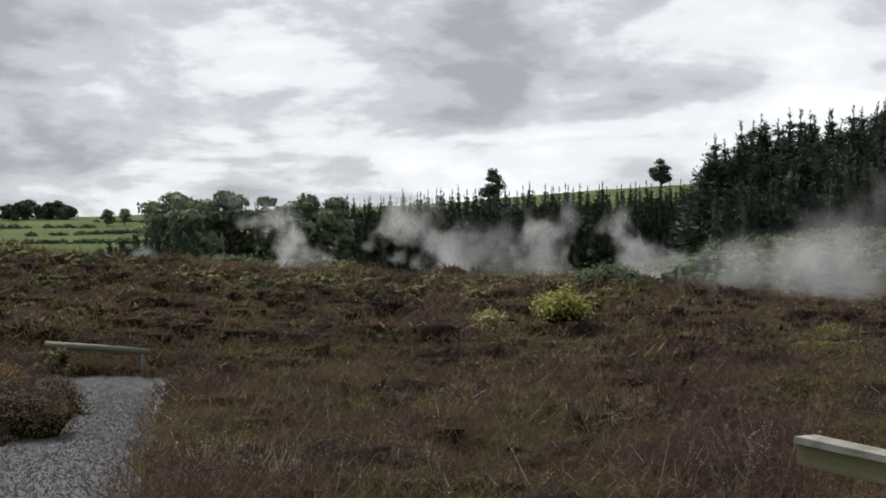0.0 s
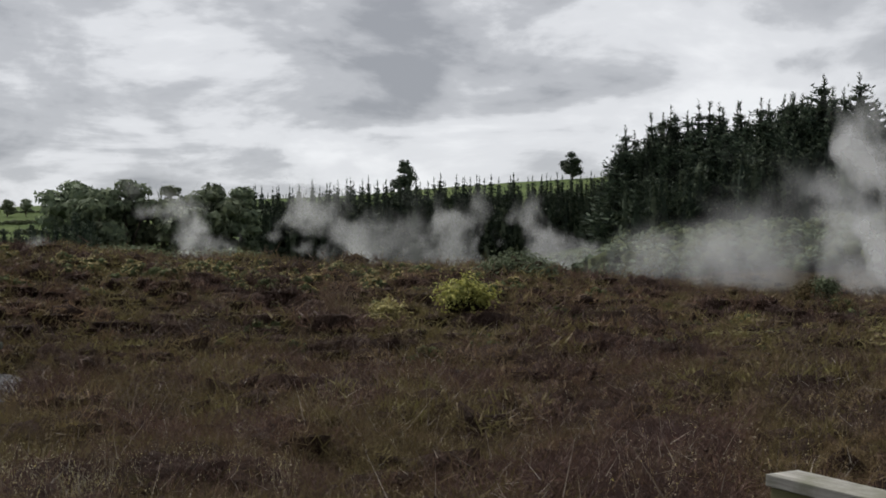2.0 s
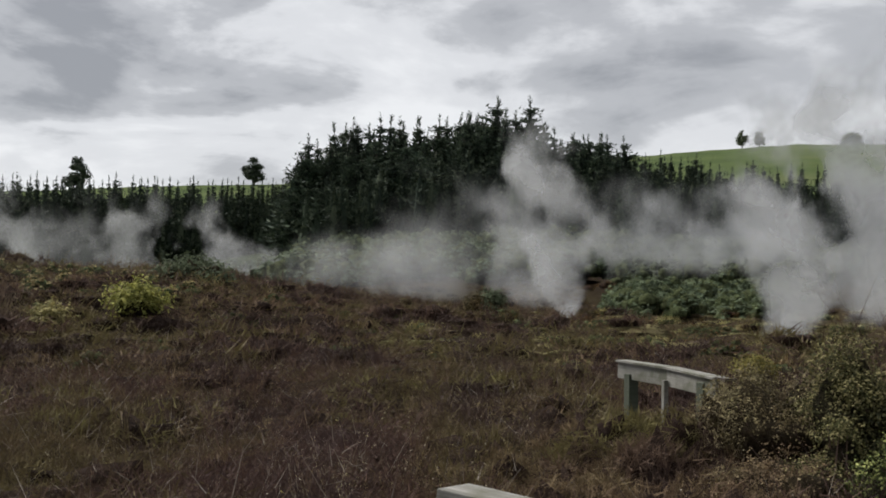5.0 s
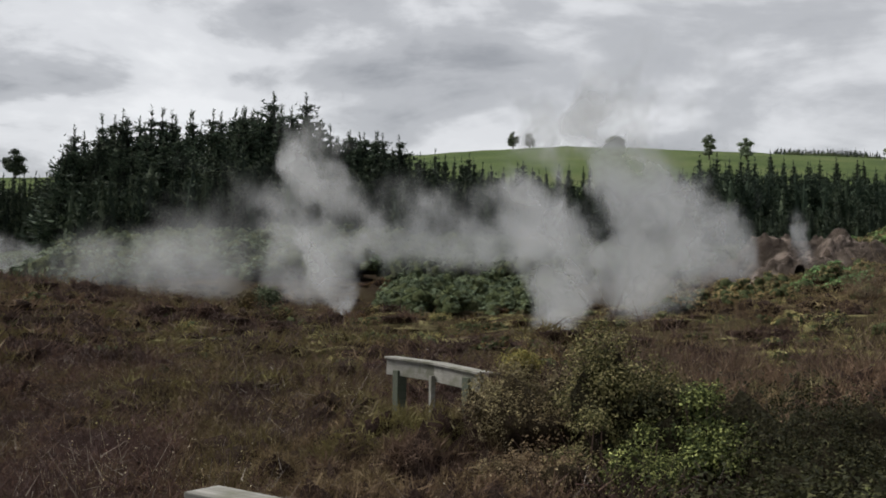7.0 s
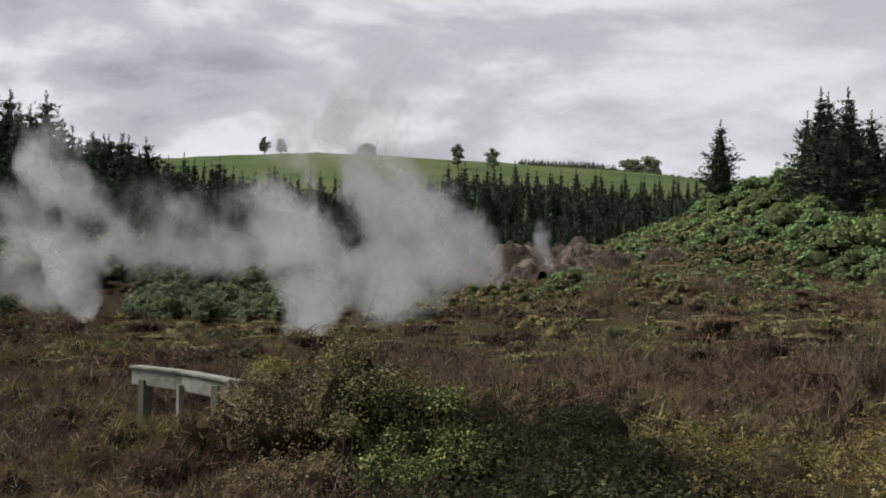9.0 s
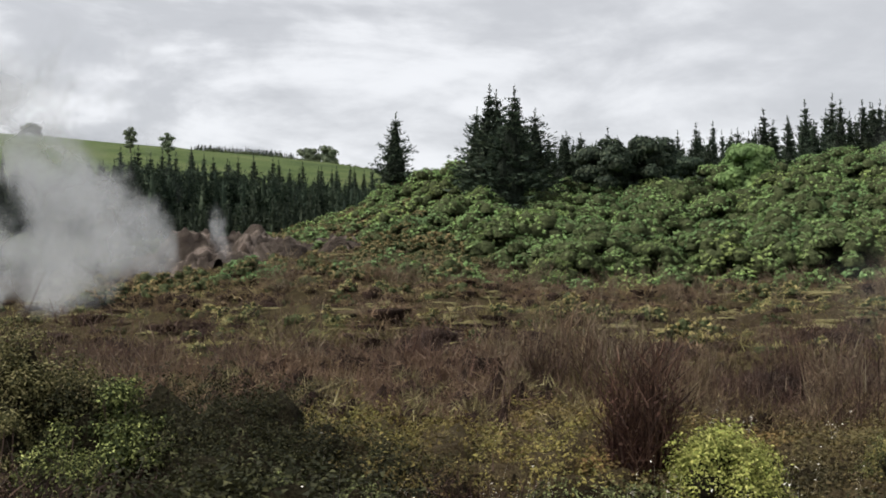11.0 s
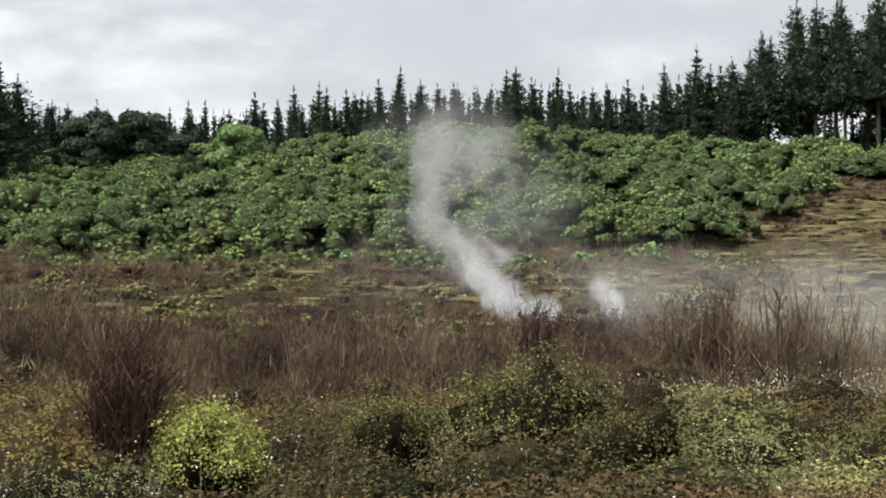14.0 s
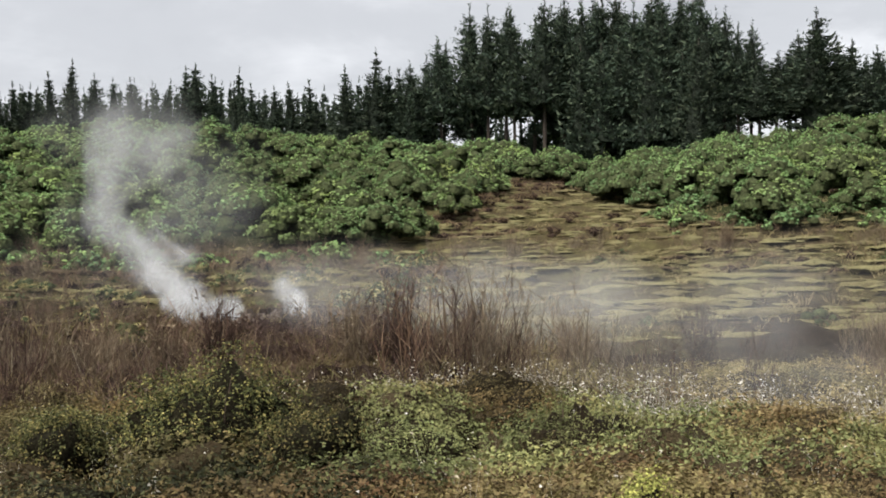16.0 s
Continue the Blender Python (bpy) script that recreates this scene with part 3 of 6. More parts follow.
def twig_arrays(g, stems, height, spread, twigs=8, width=0.014):
    """Upright branching twigs: main stems from one foot, with side twigs rising off them."""
    a = g.uniform(0, 2 * np.pi, stems)
    foot = np.stack([np.cos(a), np.sin(a), np.zeros(stems)], -1) * spread * 0.2 * g.uniform(0, 1, (stems, 1)) - [0, 0, 0.06]
    lean = g.uniform(0.1, 1.0, (stems, 1))
    tip = np.stack([np.cos(a), np.sin(a), np.zeros(stems)], -1) * spread * lean + np.stack([np.zeros(stems), np.zeros(stems), height * g.uniform(0.5, 1.0, stems)], -1)
    mid = (foot + tip) / 2 + g.normal(0, spread * 0.1, (stems, 3))
    u = g.uniform(0.15, 0.95, (stems, twigs, 1))
    start = np.where(u < 0.5, foot[:, None] + (mid - foot)[:, None] * u * 2, mid[:, None] + (tip - mid)[:, None] * (u * 2 - 1)).reshape(-1, 3)
    out_ = g.normal(0, 0.5, (stems * twigs, 3)) * [1, 1, 0.3] + [0, 0, 0.9]
    end = start + out_ * (height * 0.24 * g.uniform(0.4, 1.2, (stems * twigs, 1)))
    low = stem_strips(foot, mid + (mid - foot) * 0.15, width * 1.6, g)
    top = stem_strips(mid, tip, width, g)
    side = stem_strips(start, end, width * 0.6, g)
    return join([low, top, side])


def blob_points(g, n, blobs):
    """Points near the skin of lumpy clusters, with outward normals; blobs are rows of x, y, z, radius, flatness."""
    blobs = np.asarray(blobs, float)
    w = blobs[:, 3] ** 2
    pick = g.choice(len(blobs), n, p=w / w.sum())
    d = g.normal(0, 1, (n, 3))
    d /= np.linalg.norm(d, axis=1, keepdims=True)
    d[:, 2] = np.where(d[:, 2] < -0.35, -d[:, 2], d[:, 2])
    rad = blobs[pick, 3] * g.uniform(0.75, 1.1, n)
    p = blobs[pick, :3] + d * rad[:, None] * np.stack([np.ones(n), np.ones(n), blobs[pick, 4]], -1)
    return p, d


def bush_blobs(g, radius, height, n):
    rows = []
    for _ in range(n):
        a, q = g.uniform(0, 2 * np.pi), math.sqrt(g.uniform(0, 1)) * radius * 0.72
        top = height * (1 - 0.45 * (q / radius) ** 2) * g.uniform(0.72, 1.05)
        br = radius * g.uniform(0.2, 0.4)
        rows.append((math.cos(a) * q, math.sin(a) * q, max((top - br * 0.8) * g.uniform(0.4, 1.0) ** 0.6, br * 0.3), br, 0.85))
    return rows


def unit_sphere(subdivisions):
    bm = bmesh.new()
    bmesh.ops.create_icosphere(bm, subdivisions=subdivisions, radius=1.0)
    v = np.array([q.co[:] for q in bm.verts])
    f = np.array([[q.index for q in t.verts] for t in bm.faces])
    bm.free()
    return v, f


def lumpy_hull(blobs, shrink, g, fine=3):
    """One closed lumpy skin round clusters, seen from their middle; open below."""
    d, f = unit_sphere(fine)
    b = np.asarray(blobs, float)
    mid = np.array([b[:, 0].mean(), b[:, 1].mean(), b[:, 2].min() * 0.6])
    c = b[:, :3] - mid
    along = d @ c.T
    gap = (c ** 2).sum(1)[None] - along ** 2
    reach = np.where(gap < b[None, :, 3] ** 2, along + np.sqrt(np.maximum(b[None, :, 3] ** 2 - gap, 0)), 0.0).max(1)
    reach = np.maximum(reach, 0.35 * np.median(reach)) * shrink * (1 + g.normal(0, 0.13, len(d)))
    v = mid + d * reach[:, None]
    return v, f[d[f][:, :, 2].mean(1) > -0.45]


def bush_arrays(g, radius, height, blobs=10, leaves=900, leaf=0.05, single=False, fine=3):
    """Leaves, the shade-dark inner core, and the clusters of a bush."""
    bl = bush_blobs(g, radius, height, blobs)
    p, d = blob_points(g, max(leaves // 4, 4), bl)
    p = p + d * (leaf * g.uniform(-0.5, 2.0, len(p)))[:, None]
    p, d = np.repeat(p, 4, 0), np.repeat(d, 4, 0)
    p = p + g.normal(0, leaf * 0.9, p.shape)
    p[:, 2] = np.maximum(p[:, 2], 0.0)
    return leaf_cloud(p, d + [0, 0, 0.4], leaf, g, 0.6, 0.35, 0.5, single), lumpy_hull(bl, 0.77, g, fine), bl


PHI = (1 + 5 ** 0.5) / 2
ICO = np.array([(a, b, 0) for a in (-1, 1) for b in (-PHI, PHI)] + [(0, a, b) for a in (-1, 1) for b in (-PHI, PHI)] + [(b, 0, a) for a in (-1, 1) for b in (-PHI, PHI)], float) / math.hypot(1, PHI)
ICO_FACES = np.array([(a, b, c) for a in range(12) for b in range(a + 1, 12) for c in range(b + 1, 12)
                      if max(np.linalg.norm(ICO[a] - ICO[b]), np.linalg.norm(ICO[b] - ICO[c]), np.linalg.norm(ICO[a] - ICO[c])) < 1.1])


def crown_arrays(g, radius, height, clumps, leaves, leaf, loose=0.3):
    """A bushy crown of separate rounded clumps: leaf rosettes over hearts coloured as shade."""
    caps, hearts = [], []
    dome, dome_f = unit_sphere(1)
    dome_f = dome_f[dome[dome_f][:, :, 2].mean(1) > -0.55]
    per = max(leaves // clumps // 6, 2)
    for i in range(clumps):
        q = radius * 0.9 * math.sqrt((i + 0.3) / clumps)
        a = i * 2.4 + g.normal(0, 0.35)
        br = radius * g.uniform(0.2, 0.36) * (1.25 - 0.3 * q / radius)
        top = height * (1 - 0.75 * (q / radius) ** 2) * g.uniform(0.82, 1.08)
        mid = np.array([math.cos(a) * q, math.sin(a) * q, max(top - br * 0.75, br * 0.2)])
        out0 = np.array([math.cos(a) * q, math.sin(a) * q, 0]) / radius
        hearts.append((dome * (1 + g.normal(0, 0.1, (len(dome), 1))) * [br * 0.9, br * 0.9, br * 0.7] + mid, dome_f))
        # shoots over the upper side of the clump, a whorl of leaves round each
        d = g.normal(0, 1, (per, 3)) + out0 * 0.6
        d[:, 2] = np.abs(d[:, 2]) * 1.1 + 0.05
        d /= np.linalg.norm(d, axis=1, keepdims=True)
        p = mid + d * [br, br, br * 0.8] * g.uniform(0.92, 1.12, (per, 1))
        axis = d * 0.7 + [0, 0, 0.7] + g.normal(0, 0.2, d.shape)
        axis /= np.linalg.norm(axis, axis=1, keepdims=True)
        one = np.cross(axis, [0.31, 0.94, 0.12])
        one /= np.linalg.norm(one, axis=1, keepdims=True)
        two = np.cross(axis, one)
        spin = np.arange(6)[None, :] * 1.047 + g.uniform(0, 6.28, (per, 1)) + g.normal(0, 0.25, (per, 6))
        ring = one[:, None] * np.cos(spin)[..., None] + two[:, None] * np.sin(spin)[..., None]
        pos = (p[:, None] + ring * leaf * 0.45 + axis[:, None] * leaf * g.uniform(-0.2, 0.25, (per, 6, 1))).reshape(-1, 3)
        pos[:, 2] = np.maximum(pos[:, 2], 0.0)
        caps.append(leaf_cloud(pos, np.repeat(axis, 6, 0), leaf, g, 0.62, 0.35, loose, True, (ring - axis[:, None] * 0.25).reshape(-1, 3)))
    return join(caps), join(hearts)


def heather_mound(g, radius, height, spikes, size, aspect, fine=2):
    """A low mound of heather: fine twigs standing off a core darkened for shade."""
    bl = bush_blobs(g, radius, height, 9)
    p, d = blob_points(g, spikes, bl)
    way = d * 0.7 + [0, 0, 0.55] + g.normal(0, 0.6, d.shape)
    p[:, 2] = np.maximum(p[:, 2], 0.0)
    return leaf_cloud(p, d, size, g, aspect, 0.3, 0.5, True, way), lumpy_hull(bl, 0.82, g, fine)


def tube(points, radii, sides=7):
    """A round tapering limb along the points."""
    pts, v, f = [np.asarray(p, float) for p in points], [], []
    for i, (p, r) in enumerate(zip(pts, radii)):
        d = pts[min(i + 1, len(pts) - 1)] - pts[max(i - 1, 0)]
        d = d / np.linalg.norm(d)
        a = np.cross(d, [0.3, 0.9, 0.1])
        a /= np.linalg.norm(a)
        b = np.cross(d, a)
        for k in range(sides):
            t = 2 * math.pi * k / sides
            v.append(p + (a * math.cos(t) + b * math.sin(t)) * r)
    for i in range(len(pts) - 1):
        for k in range(sides):
            p0, p1 = i * sides + k, i * sides + (k + 1) % sides
            f += [(p0, p1, p1 + sides), (p0, p1 + sides, p0 + sides)]
    return np.array(v), np.array(f)


def part(name, arrays, mat, parent, label="", smooth=False):
    ob = link_mesh(name, *arrays, mat, smooth)
    ob.parent = parent
    if label:
        ob["label"] = label
    return ob


def thing(name, label, category, group="", at=(0, 0, 0)):
    e = tagged(new(name), label, category, group)
    e.location = at
    return e


def set_down(az, r, sink=0.0):
    x, y = polar(az, r)
    return float(x), float(y), float(ground_z(x, y)) - sink


# ---- conifers ----


def conifer_arrays(g, H=15.0, R=2.6, bare=0.1, levels=26, per=5, ragged=0.35, clump=0.52, fill=3, shape=1.0):
    """A trunk, and a crown of needle shoots on rising limbs round an added solid heart."""
    trunk = tube([(0, 0, -0.8), (0.03, 0, H * 0.4), (0.0, 0.02, H * 0.7), (0, 0, H * 0.97)], [H * 0.013, H * 0.009, H * 0.005, 0.02])
    pts, size, way, st, en = [], [], [], [], []
    lean = g.normal(0, 0.02, 2)
    lobes = g.uniform(0, 6.28, 3)
    for i in range(levels):
        u = (i + g.uniform(-0.5, 0.5)) / levels
        z = H * (bare + (0.93 - bare) * u)
        reach = R * ((1 - max(u, 0)) ** shape + 0.045) * min(1.0, 0.7 + max(u, 0) * 3.0) * g.uniform(0.8, 1.12)
        for k in range(per):
            a = g.uniform(0, 2 * np.pi)
            L = reach * g.uniform(1 - ragged, 1 + ragged * 0.45) * (1 + 0.18 * math.sin(2 * a + lobes[i % 3]))
            lift = g.uniform(-0.12, 0.28) + 0.4 * u
            st.append((0, 0, z))
            en.append((math.cos(a) * L, math.sin(a) * L, z + L * lift))
            for q in np.sqrt(np.linspace(0.12, 1.0, max(2, int(5 * L / R) + fill))):
                side = g.normal(0, 0.2 * L * q)
                pts.append((math.cos(a) * L * q - math.sin(a) * side, math.sin(a) * L * q + math.cos(a) * side, z + L * lift * q * q + g.normal(0, 0.12)))
                way.append((math.cos(a) * 0.7 - math.sin(a) * side, math.sin(a) * 0.7 + math.cos(a) * side, 0.1 + 0.45 * q))
                size.append(clump * (0.65 + 0.75 * (1 - u)))
    pts, way = np.array(pts) + g.normal(0, 0.08, (len(pts), 3)), np.array(way)
    more = pts + g.normal(0, 0.16, pts.shape)
    needles = leaf_cloud(np.concatenate([pts, more]), g.normal(0, 1, (2 * len(pts), 3)), np.concatenate([size, size]), g, 0.4, 0.8, 0.5, True, np.concatenate([way, way + g.normal(0, 0.5, way.shape)]))
    limbs = stem_strips(np.array(st, float), np.array(en, float), 0.07, g)
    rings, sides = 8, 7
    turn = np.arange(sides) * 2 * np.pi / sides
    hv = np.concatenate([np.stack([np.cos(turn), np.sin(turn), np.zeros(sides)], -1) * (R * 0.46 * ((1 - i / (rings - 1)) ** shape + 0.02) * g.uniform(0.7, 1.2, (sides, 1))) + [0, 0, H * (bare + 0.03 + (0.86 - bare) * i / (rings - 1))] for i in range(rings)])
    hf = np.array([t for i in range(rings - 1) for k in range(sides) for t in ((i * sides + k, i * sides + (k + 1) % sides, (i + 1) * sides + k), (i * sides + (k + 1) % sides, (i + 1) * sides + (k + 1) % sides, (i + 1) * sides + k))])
    k = 14
    tz = np.linspace(0.93, 1.0, k)[:, None] * H
    spin = g.uniform(0, 6.28, (k, 1))
    out_ = np.concatenate([np.cos(spin), np.sin(spin), np.full((k, 1), 1.6)], 1)
    tip = leaf_cloud(np.concatenate([np.zeros((k, 2)), tz], 1) + out_ * 0.1, g.normal(0, 1, (k, 3)), np.linspace(0.5, 0.28, k), g, 0.28, 0.3, 0.2, True, out_)
    v, f = join([needles, limbs, tip])
    bend = lambda q: q + np.outer(np.maximum(q[:, 2], 0) ** 2 / H, [lean[0], lean[1], 0])
    return (bend(trunk[0]), trunk[1]), (bend(v), f), (bend(hv), hf)


CONIFERS = []
for k, (R, bare, ragged, levels, per) in enumerate([(2.7, 0.02, 0.4, 26, 7), (3.6, 0.03, 0.5, 24, 9), (2.2, 0.02, 0.45, 26, 7), (3.3, 0.2, 0.5, 22, 9), (3.1, 0.36, 0.55, 18, 9)]):
    trunk, crown, heart = conifer_arrays(np.random.default_rng(20 + k), 15.0, R, bare, levels, per, ragged, (0.5, 0.46, 0.5, 0.36, 0.36)[k], (3, 4, 3, 6, 6)[k], shape=(0.95, 0.8, 1.0, 0.85, 0.8)[k])
    e = thing("conifer", "dark green conifer standing in a dense plantation", "tree", "plantation conifers")
    part("trunk", trunk, M_bark, e, "straight grey-brown trunk", True)
    part("crown", crown, M_conifer, e)
    # heart blocks the sky; its dark colour stands for shade within the crown
    part("inner_crown", heart, M_inner_tree, e, "dark added core standing for shade inside the crown")
    simple = conifer_arrays(np.random.default_rng(20 + k), 15.0, R, bare, 18, 5, ragged, 1.0, 0, (0.95, 0.8, 1.0, 0.85, 0.8)[k])
    CONIFERS.append([e, False, join(simple[1:])])


def plant_conifer(az, r, h, kind, label, group, g, wide=1.0):
    base, used, _ = CONIFERS[kind]
    x, y, z = set_down(az, r)
    m = Matrix.Translation((x, y, z)) @ Matrix.Rotation(g.uniform(0, 6.28), 4, "Z")
    s = h / 15.0
    if used:
        ob = copy_thing(base, m)
    else:
        ob, CONIFERS[kind][1] = base, True
        ob.matrix_basis = m
    ob.scale = (s * wide * g.uniform(0.85, 1.2),) * 2 + (s,)
    return tagged(ob, label, "tree", group)


def conifer_row(az0, az1, count, r, tops, kinds, label, group, seed, jitter=0.5, depth=4.0, wide=1.0, joined=False):
    """A belt of conifers whose tips reach the elevations given (pairs of azimuth and degrees)."""
    g = np.random.default_rng(seed)
    spots, heights = [], []
    for i in range(count):
        az = az0 + (az1 - az0) * (i + g.uniform(0.0, 1.0)) / count
        rr = r + g.uniform(-depth, depth)
        top = np.interp(az, [t[0] for t in tops], [t[1] for t in tops]) + g.normal(-0.1, jitter * 0.5)
        x, y, z = set_down(az, rr)
        h = max(EYE + rr * math.tan(radians(top)) - z, 2.0)
        if joined:
            spots.append((x, y, z))
            heights.append(h / 15.0)
        else:
            plant_conifer(az, rr, h, kinds[g.integers(0, len(kinds))], label, group, g, wide)
    if joined:
        v, f = scatter([CONIFERS[q][2] for q in kinds], np.array(spots), np.array(heights), g)
        tagged(link_mesh("conifer_plantation", v, f, M_conifer), label, "trees", kind="stuff")


A_LINE = [(-6, 5.2), (0, 5.75), (6, 5.9), (10, 5.95), (14, 6.1)]
conifer_row(-4.6, 14.5, 76, 197, A_LINE, [0, 2, 2], "dark conifer in an even plantation edge behind the heath", "plantation edge", 31, 0.25, 3, 1.1)
conifer_row(-4.6, 14.5, 130, 190, [(a, e - 0.5) for a, e in A_LINE], [0, 2], "dense dark conifer plantation behind the heath", "", 32, 0.35, 4, 1.0, True)
B_LINE = [(12.6, 6.4), (14.3, 8.4), (16, 8.6), (18, 8.9), (20, 9.3), (22, 9.6), (23.6, 9.9), (25, 9.0), (27, 8.5), (28.6, 7.9), (30, 7.4)]
conifer_row(12.8, 29.0, 36, 158, B_LINE, [1, 1, 0, 3], "tall dark conifer with a ragged crown in the wood", "tall wood", 33, 0.7, 4, 1.5)
conifer_row(13.2, 29.5, 20, 150, [(a, e - 0.8) for a, e in B_LINE], [0, 1], "tall dark conifer with a ragged crown in the wood", "tall wood", 34, 0.8, 4, 1.5)
conifer_row(13.0, 29.5, 24, 153, [(a, e - 0.35) for a, e in B_LINE], [0, 1], "tall dark conifer with a ragged crown in the wood", "tall wood", 50, 0.6, 3, 1.5)
conifer_row(13.5, 30.0, 60, 144, [(a, e - 2.0) for a, e in B_LINE], [0, 1], "dense dark conifers at the foot of the wood", "", 35, 0.8, 5, 1.1, True)
C_LINE = [(28, 7.6), (31, 7.5), (33.5, 7.1), (35, 6.8), (37, 6.9), (38.5, 6.6), (41, 6.6), (44, 6.9)]
conifer_row(28.5, 44, 40, 172, C_LINE, [0, 1, 2], "dark conifer behind the steaming flat", "tall wood", 36, 0.4, 4, 1.1)
conifer_row(28, 44, 90, 162, [(a, e - 0.6) for a, e in C_LINE], [0, 1], "dense dark conifers behind the steaming flat", "", 37, 0.5, 4, 1.0, True)
D_LINE = [(43, 7.4), (46, 7.3), (50, 6.95), (54, 6.55), (57, 6.3)]
conifer_row(43, 57.5, 34, 206, D_LINE, [0, 2], "dark conifer in a young plantation belt", "young belt", 38, 0.25, 3, 1.2)
conifer_row(43, 58, 110, 198, [(a, e - 0.6) for a, e in D_LINE], [0, 1], "dense young conifer plantation belt", "", 39, 0.3, 4, 1.2, True)
conifer_row(41.5, 52.5, 60, 128, [(41, 4.4), (52, 5.0)], [1, 0], "dark conifers behind the clay mound", "", 49, 0.5, 6, 1.2, True)
E_LINE = [(57, 6.9), (60, 7.2), (63, 8.0), (66, 7.8), (70, 7.8), (74, 8.5), (78, 9.0), (82, 9.4), (86, 9.8), (90, 9.2), (92, 9.3), (93.5, 9.9), (96, 9.8), (98, 9.8)]
conifer_row(62.5, 97.5, 74, 122, E_LINE, [0, 1, 0, 2], "dark young conifer along the hill crest", "hill crest conifers", 40, 1.0, 5, 1.45)
conifer_row(63.5, 97.5, 90, 130, [(a, e - 0.3) for a, e in E_LINE], [0, 2], "dark young conifers behind the hill crest", "", 41, 0.6, 3, 1.3, True)
F_LINE = [(95.5, 9.6), (98, 11.5), (99.3, 12.6), (101.5, 12.9), (105, 13.4), (108, 13.5), (111, 13.0), (112.6, 11.6)]
conifer_row(96.0, 112.8, 26, 120, F_LINE, [4, 4, 3], "tall dark pine with a bare lower trunk on the hill", "tall hill pines", 42, 0.55, 3, 1.05)
conifer_row(103, 111.6, 7, 128, F_LINE, [4, 3], "tall dark pine with a bare lower trunk on the hill", "tall hill pines", 43, 0.6, 3, 1.05)
conifer_row(104.5, 111.4, 8, 113, [(104, 11.4), (110, 10.8), (112, 9.5)], [0, 1, 3], "tall dark pine on the hill", "tall hill pines", 44, 0.6, 2, 1.0)
conifer_row(112.5, 121, 14, 116, [(112, 9.4), (113.2, 10.6), (114.5, 10.6), (115.8, 12.5), (117, 10.2), (120, 11)], [1, 4], "tall dark pine on the hill", "tall hill pines", 45, 0.4, 3, 1.5)
conifer_row(99.5, 112, 34, 127, [(99, 8.2), (105, 7.9), (112, 8.4)], [0, 1], "dense dark young conifers under the tall pines", "", 51, 0.5, 4, 1.3, True)
g0 = np.random.default_rng(46)
for az, r, top, kind, text in [(56.1, 104, 9.15, 3, "lone open-branched pine on the shrub-covered hill"), (60.4, 88, 10.45, 2, "tall conifer in a tight group on the hill"),
                               (61.1, 90, 10.2, 1, "tall conifer in a tight group on the hill"), (62.2, 89, 10.35, 2, "tall conifer in a tight group on the hill"),
                               (61.6, 86, 9.6, 1, "tall conifer in a tight group on the hill"), (62.9, 92, 9.3, 1, "tall conifer in a tight group on the hill"), (60.0, 91, 9.4, 1, "tall conifer in a tight group on the hill"),
                               (64.3, 100, 8.2, 3, "thin open conifer on the hill crest"), (65.1, 101, 8.15, 3, "thin open conifer on the hill crest"), (66.8, 96, 7.9, 1, "dense dark conifer on the hill"), (67.6, 97, 7.7, 1, "dense dark conifer on the hill"), (66.2, 98, 7.5, 0, "dense dark conifer on the hill"), (71.0, 106, 7.6, 1, "dense dark conifer on the hill"), (70.2, 108, 7.4, 1, "dense dark conifer on the hill")]:
    x, y, z = set_down(az, r)
    plant_conifer(az, r, EYE + r * math.tan(radians(top)) - z, kind, text, "hill conifers", g0, 1.6)

# ---- broad-leaved trees ----


def broad_tree(az, r, width, top, label, group, seed, mat=None, leaves=1500, leaf=0.7, clear=0.2, name="tree"):
    g = np.random.default_rng(seed)
    x, y, z = set_down(az, r)
    h = EYE + r * math.tan(radians(top)) - z
    e = thing(name, label, "tree", group, (x, y, z))
    rad = width / 2
    blobs = []
    for _ in range(30):
        a, q = g.uniform(0, 6.28), math.sqrt(g.uniform(0, 1)) * rad * 0.75
        zz = h * (clear + 0.12 + (0.86 - clear) * g.uniform(0, 1) * (1 - 0.35 * q / rad))
        blobs.append((math.cos(a) * q, math.sin(a) * q, zz, rad * g.uniform(0.3, 0.5), 0.7))
    blobs.append((0, 0, h * 0.88, rad * 0.4, 0.6))
    limbs = [tube([(0, 0, -0.8), (0.1, 0, h * clear), (0, 0.1, h * 0.8)], [h * 0.03, h * 0.024, h * 0.006])]
    for b in blobs[:7]:
        limbs.append(tube([(0, 0, h * clear), (b[0] * 0.5, b[1] * 0.5, h * clear + (b[2] - h * clear) * 0.6), b[:3]], [h * 0.014, h * 0.009, h * 0.003], 5))
    part("trunk", join(limbs), M_bark, e, smooth=True)
    p, d = blob_points(g, leaves, blobs)
    lumps = [(ICO * (b[3] * 0.62) * [1, 1, b[4]] + b[:3], ICO_FACES) for b in blobs]
    part("crown", join([leaf_cloud(p, d, leaf, g, loose=0.3, single=True)] + lumps), mat or M_tree, e)
    return e


k = 60
for az, r, wd, top in [(-12.6, 165, 9, 5.6), (-10.2, 162, 8, 5.8), (-8.2, 164, 8, 5.5), (-6.2, 160, 8, 5.4), (-4.9, 163, 7, 5.3), (-11.4, 158, 8, 5.2), (-7.2, 156, 9, 5.0)]:
    broad_tree(az, r, wd, top, "rounded broad-leaved tree in a hazed grey-green clump behind the heath", "clump behind the heath", k, M_far_tree, leaves=2600, leaf=0.8, clear=0.0)
    k += 1
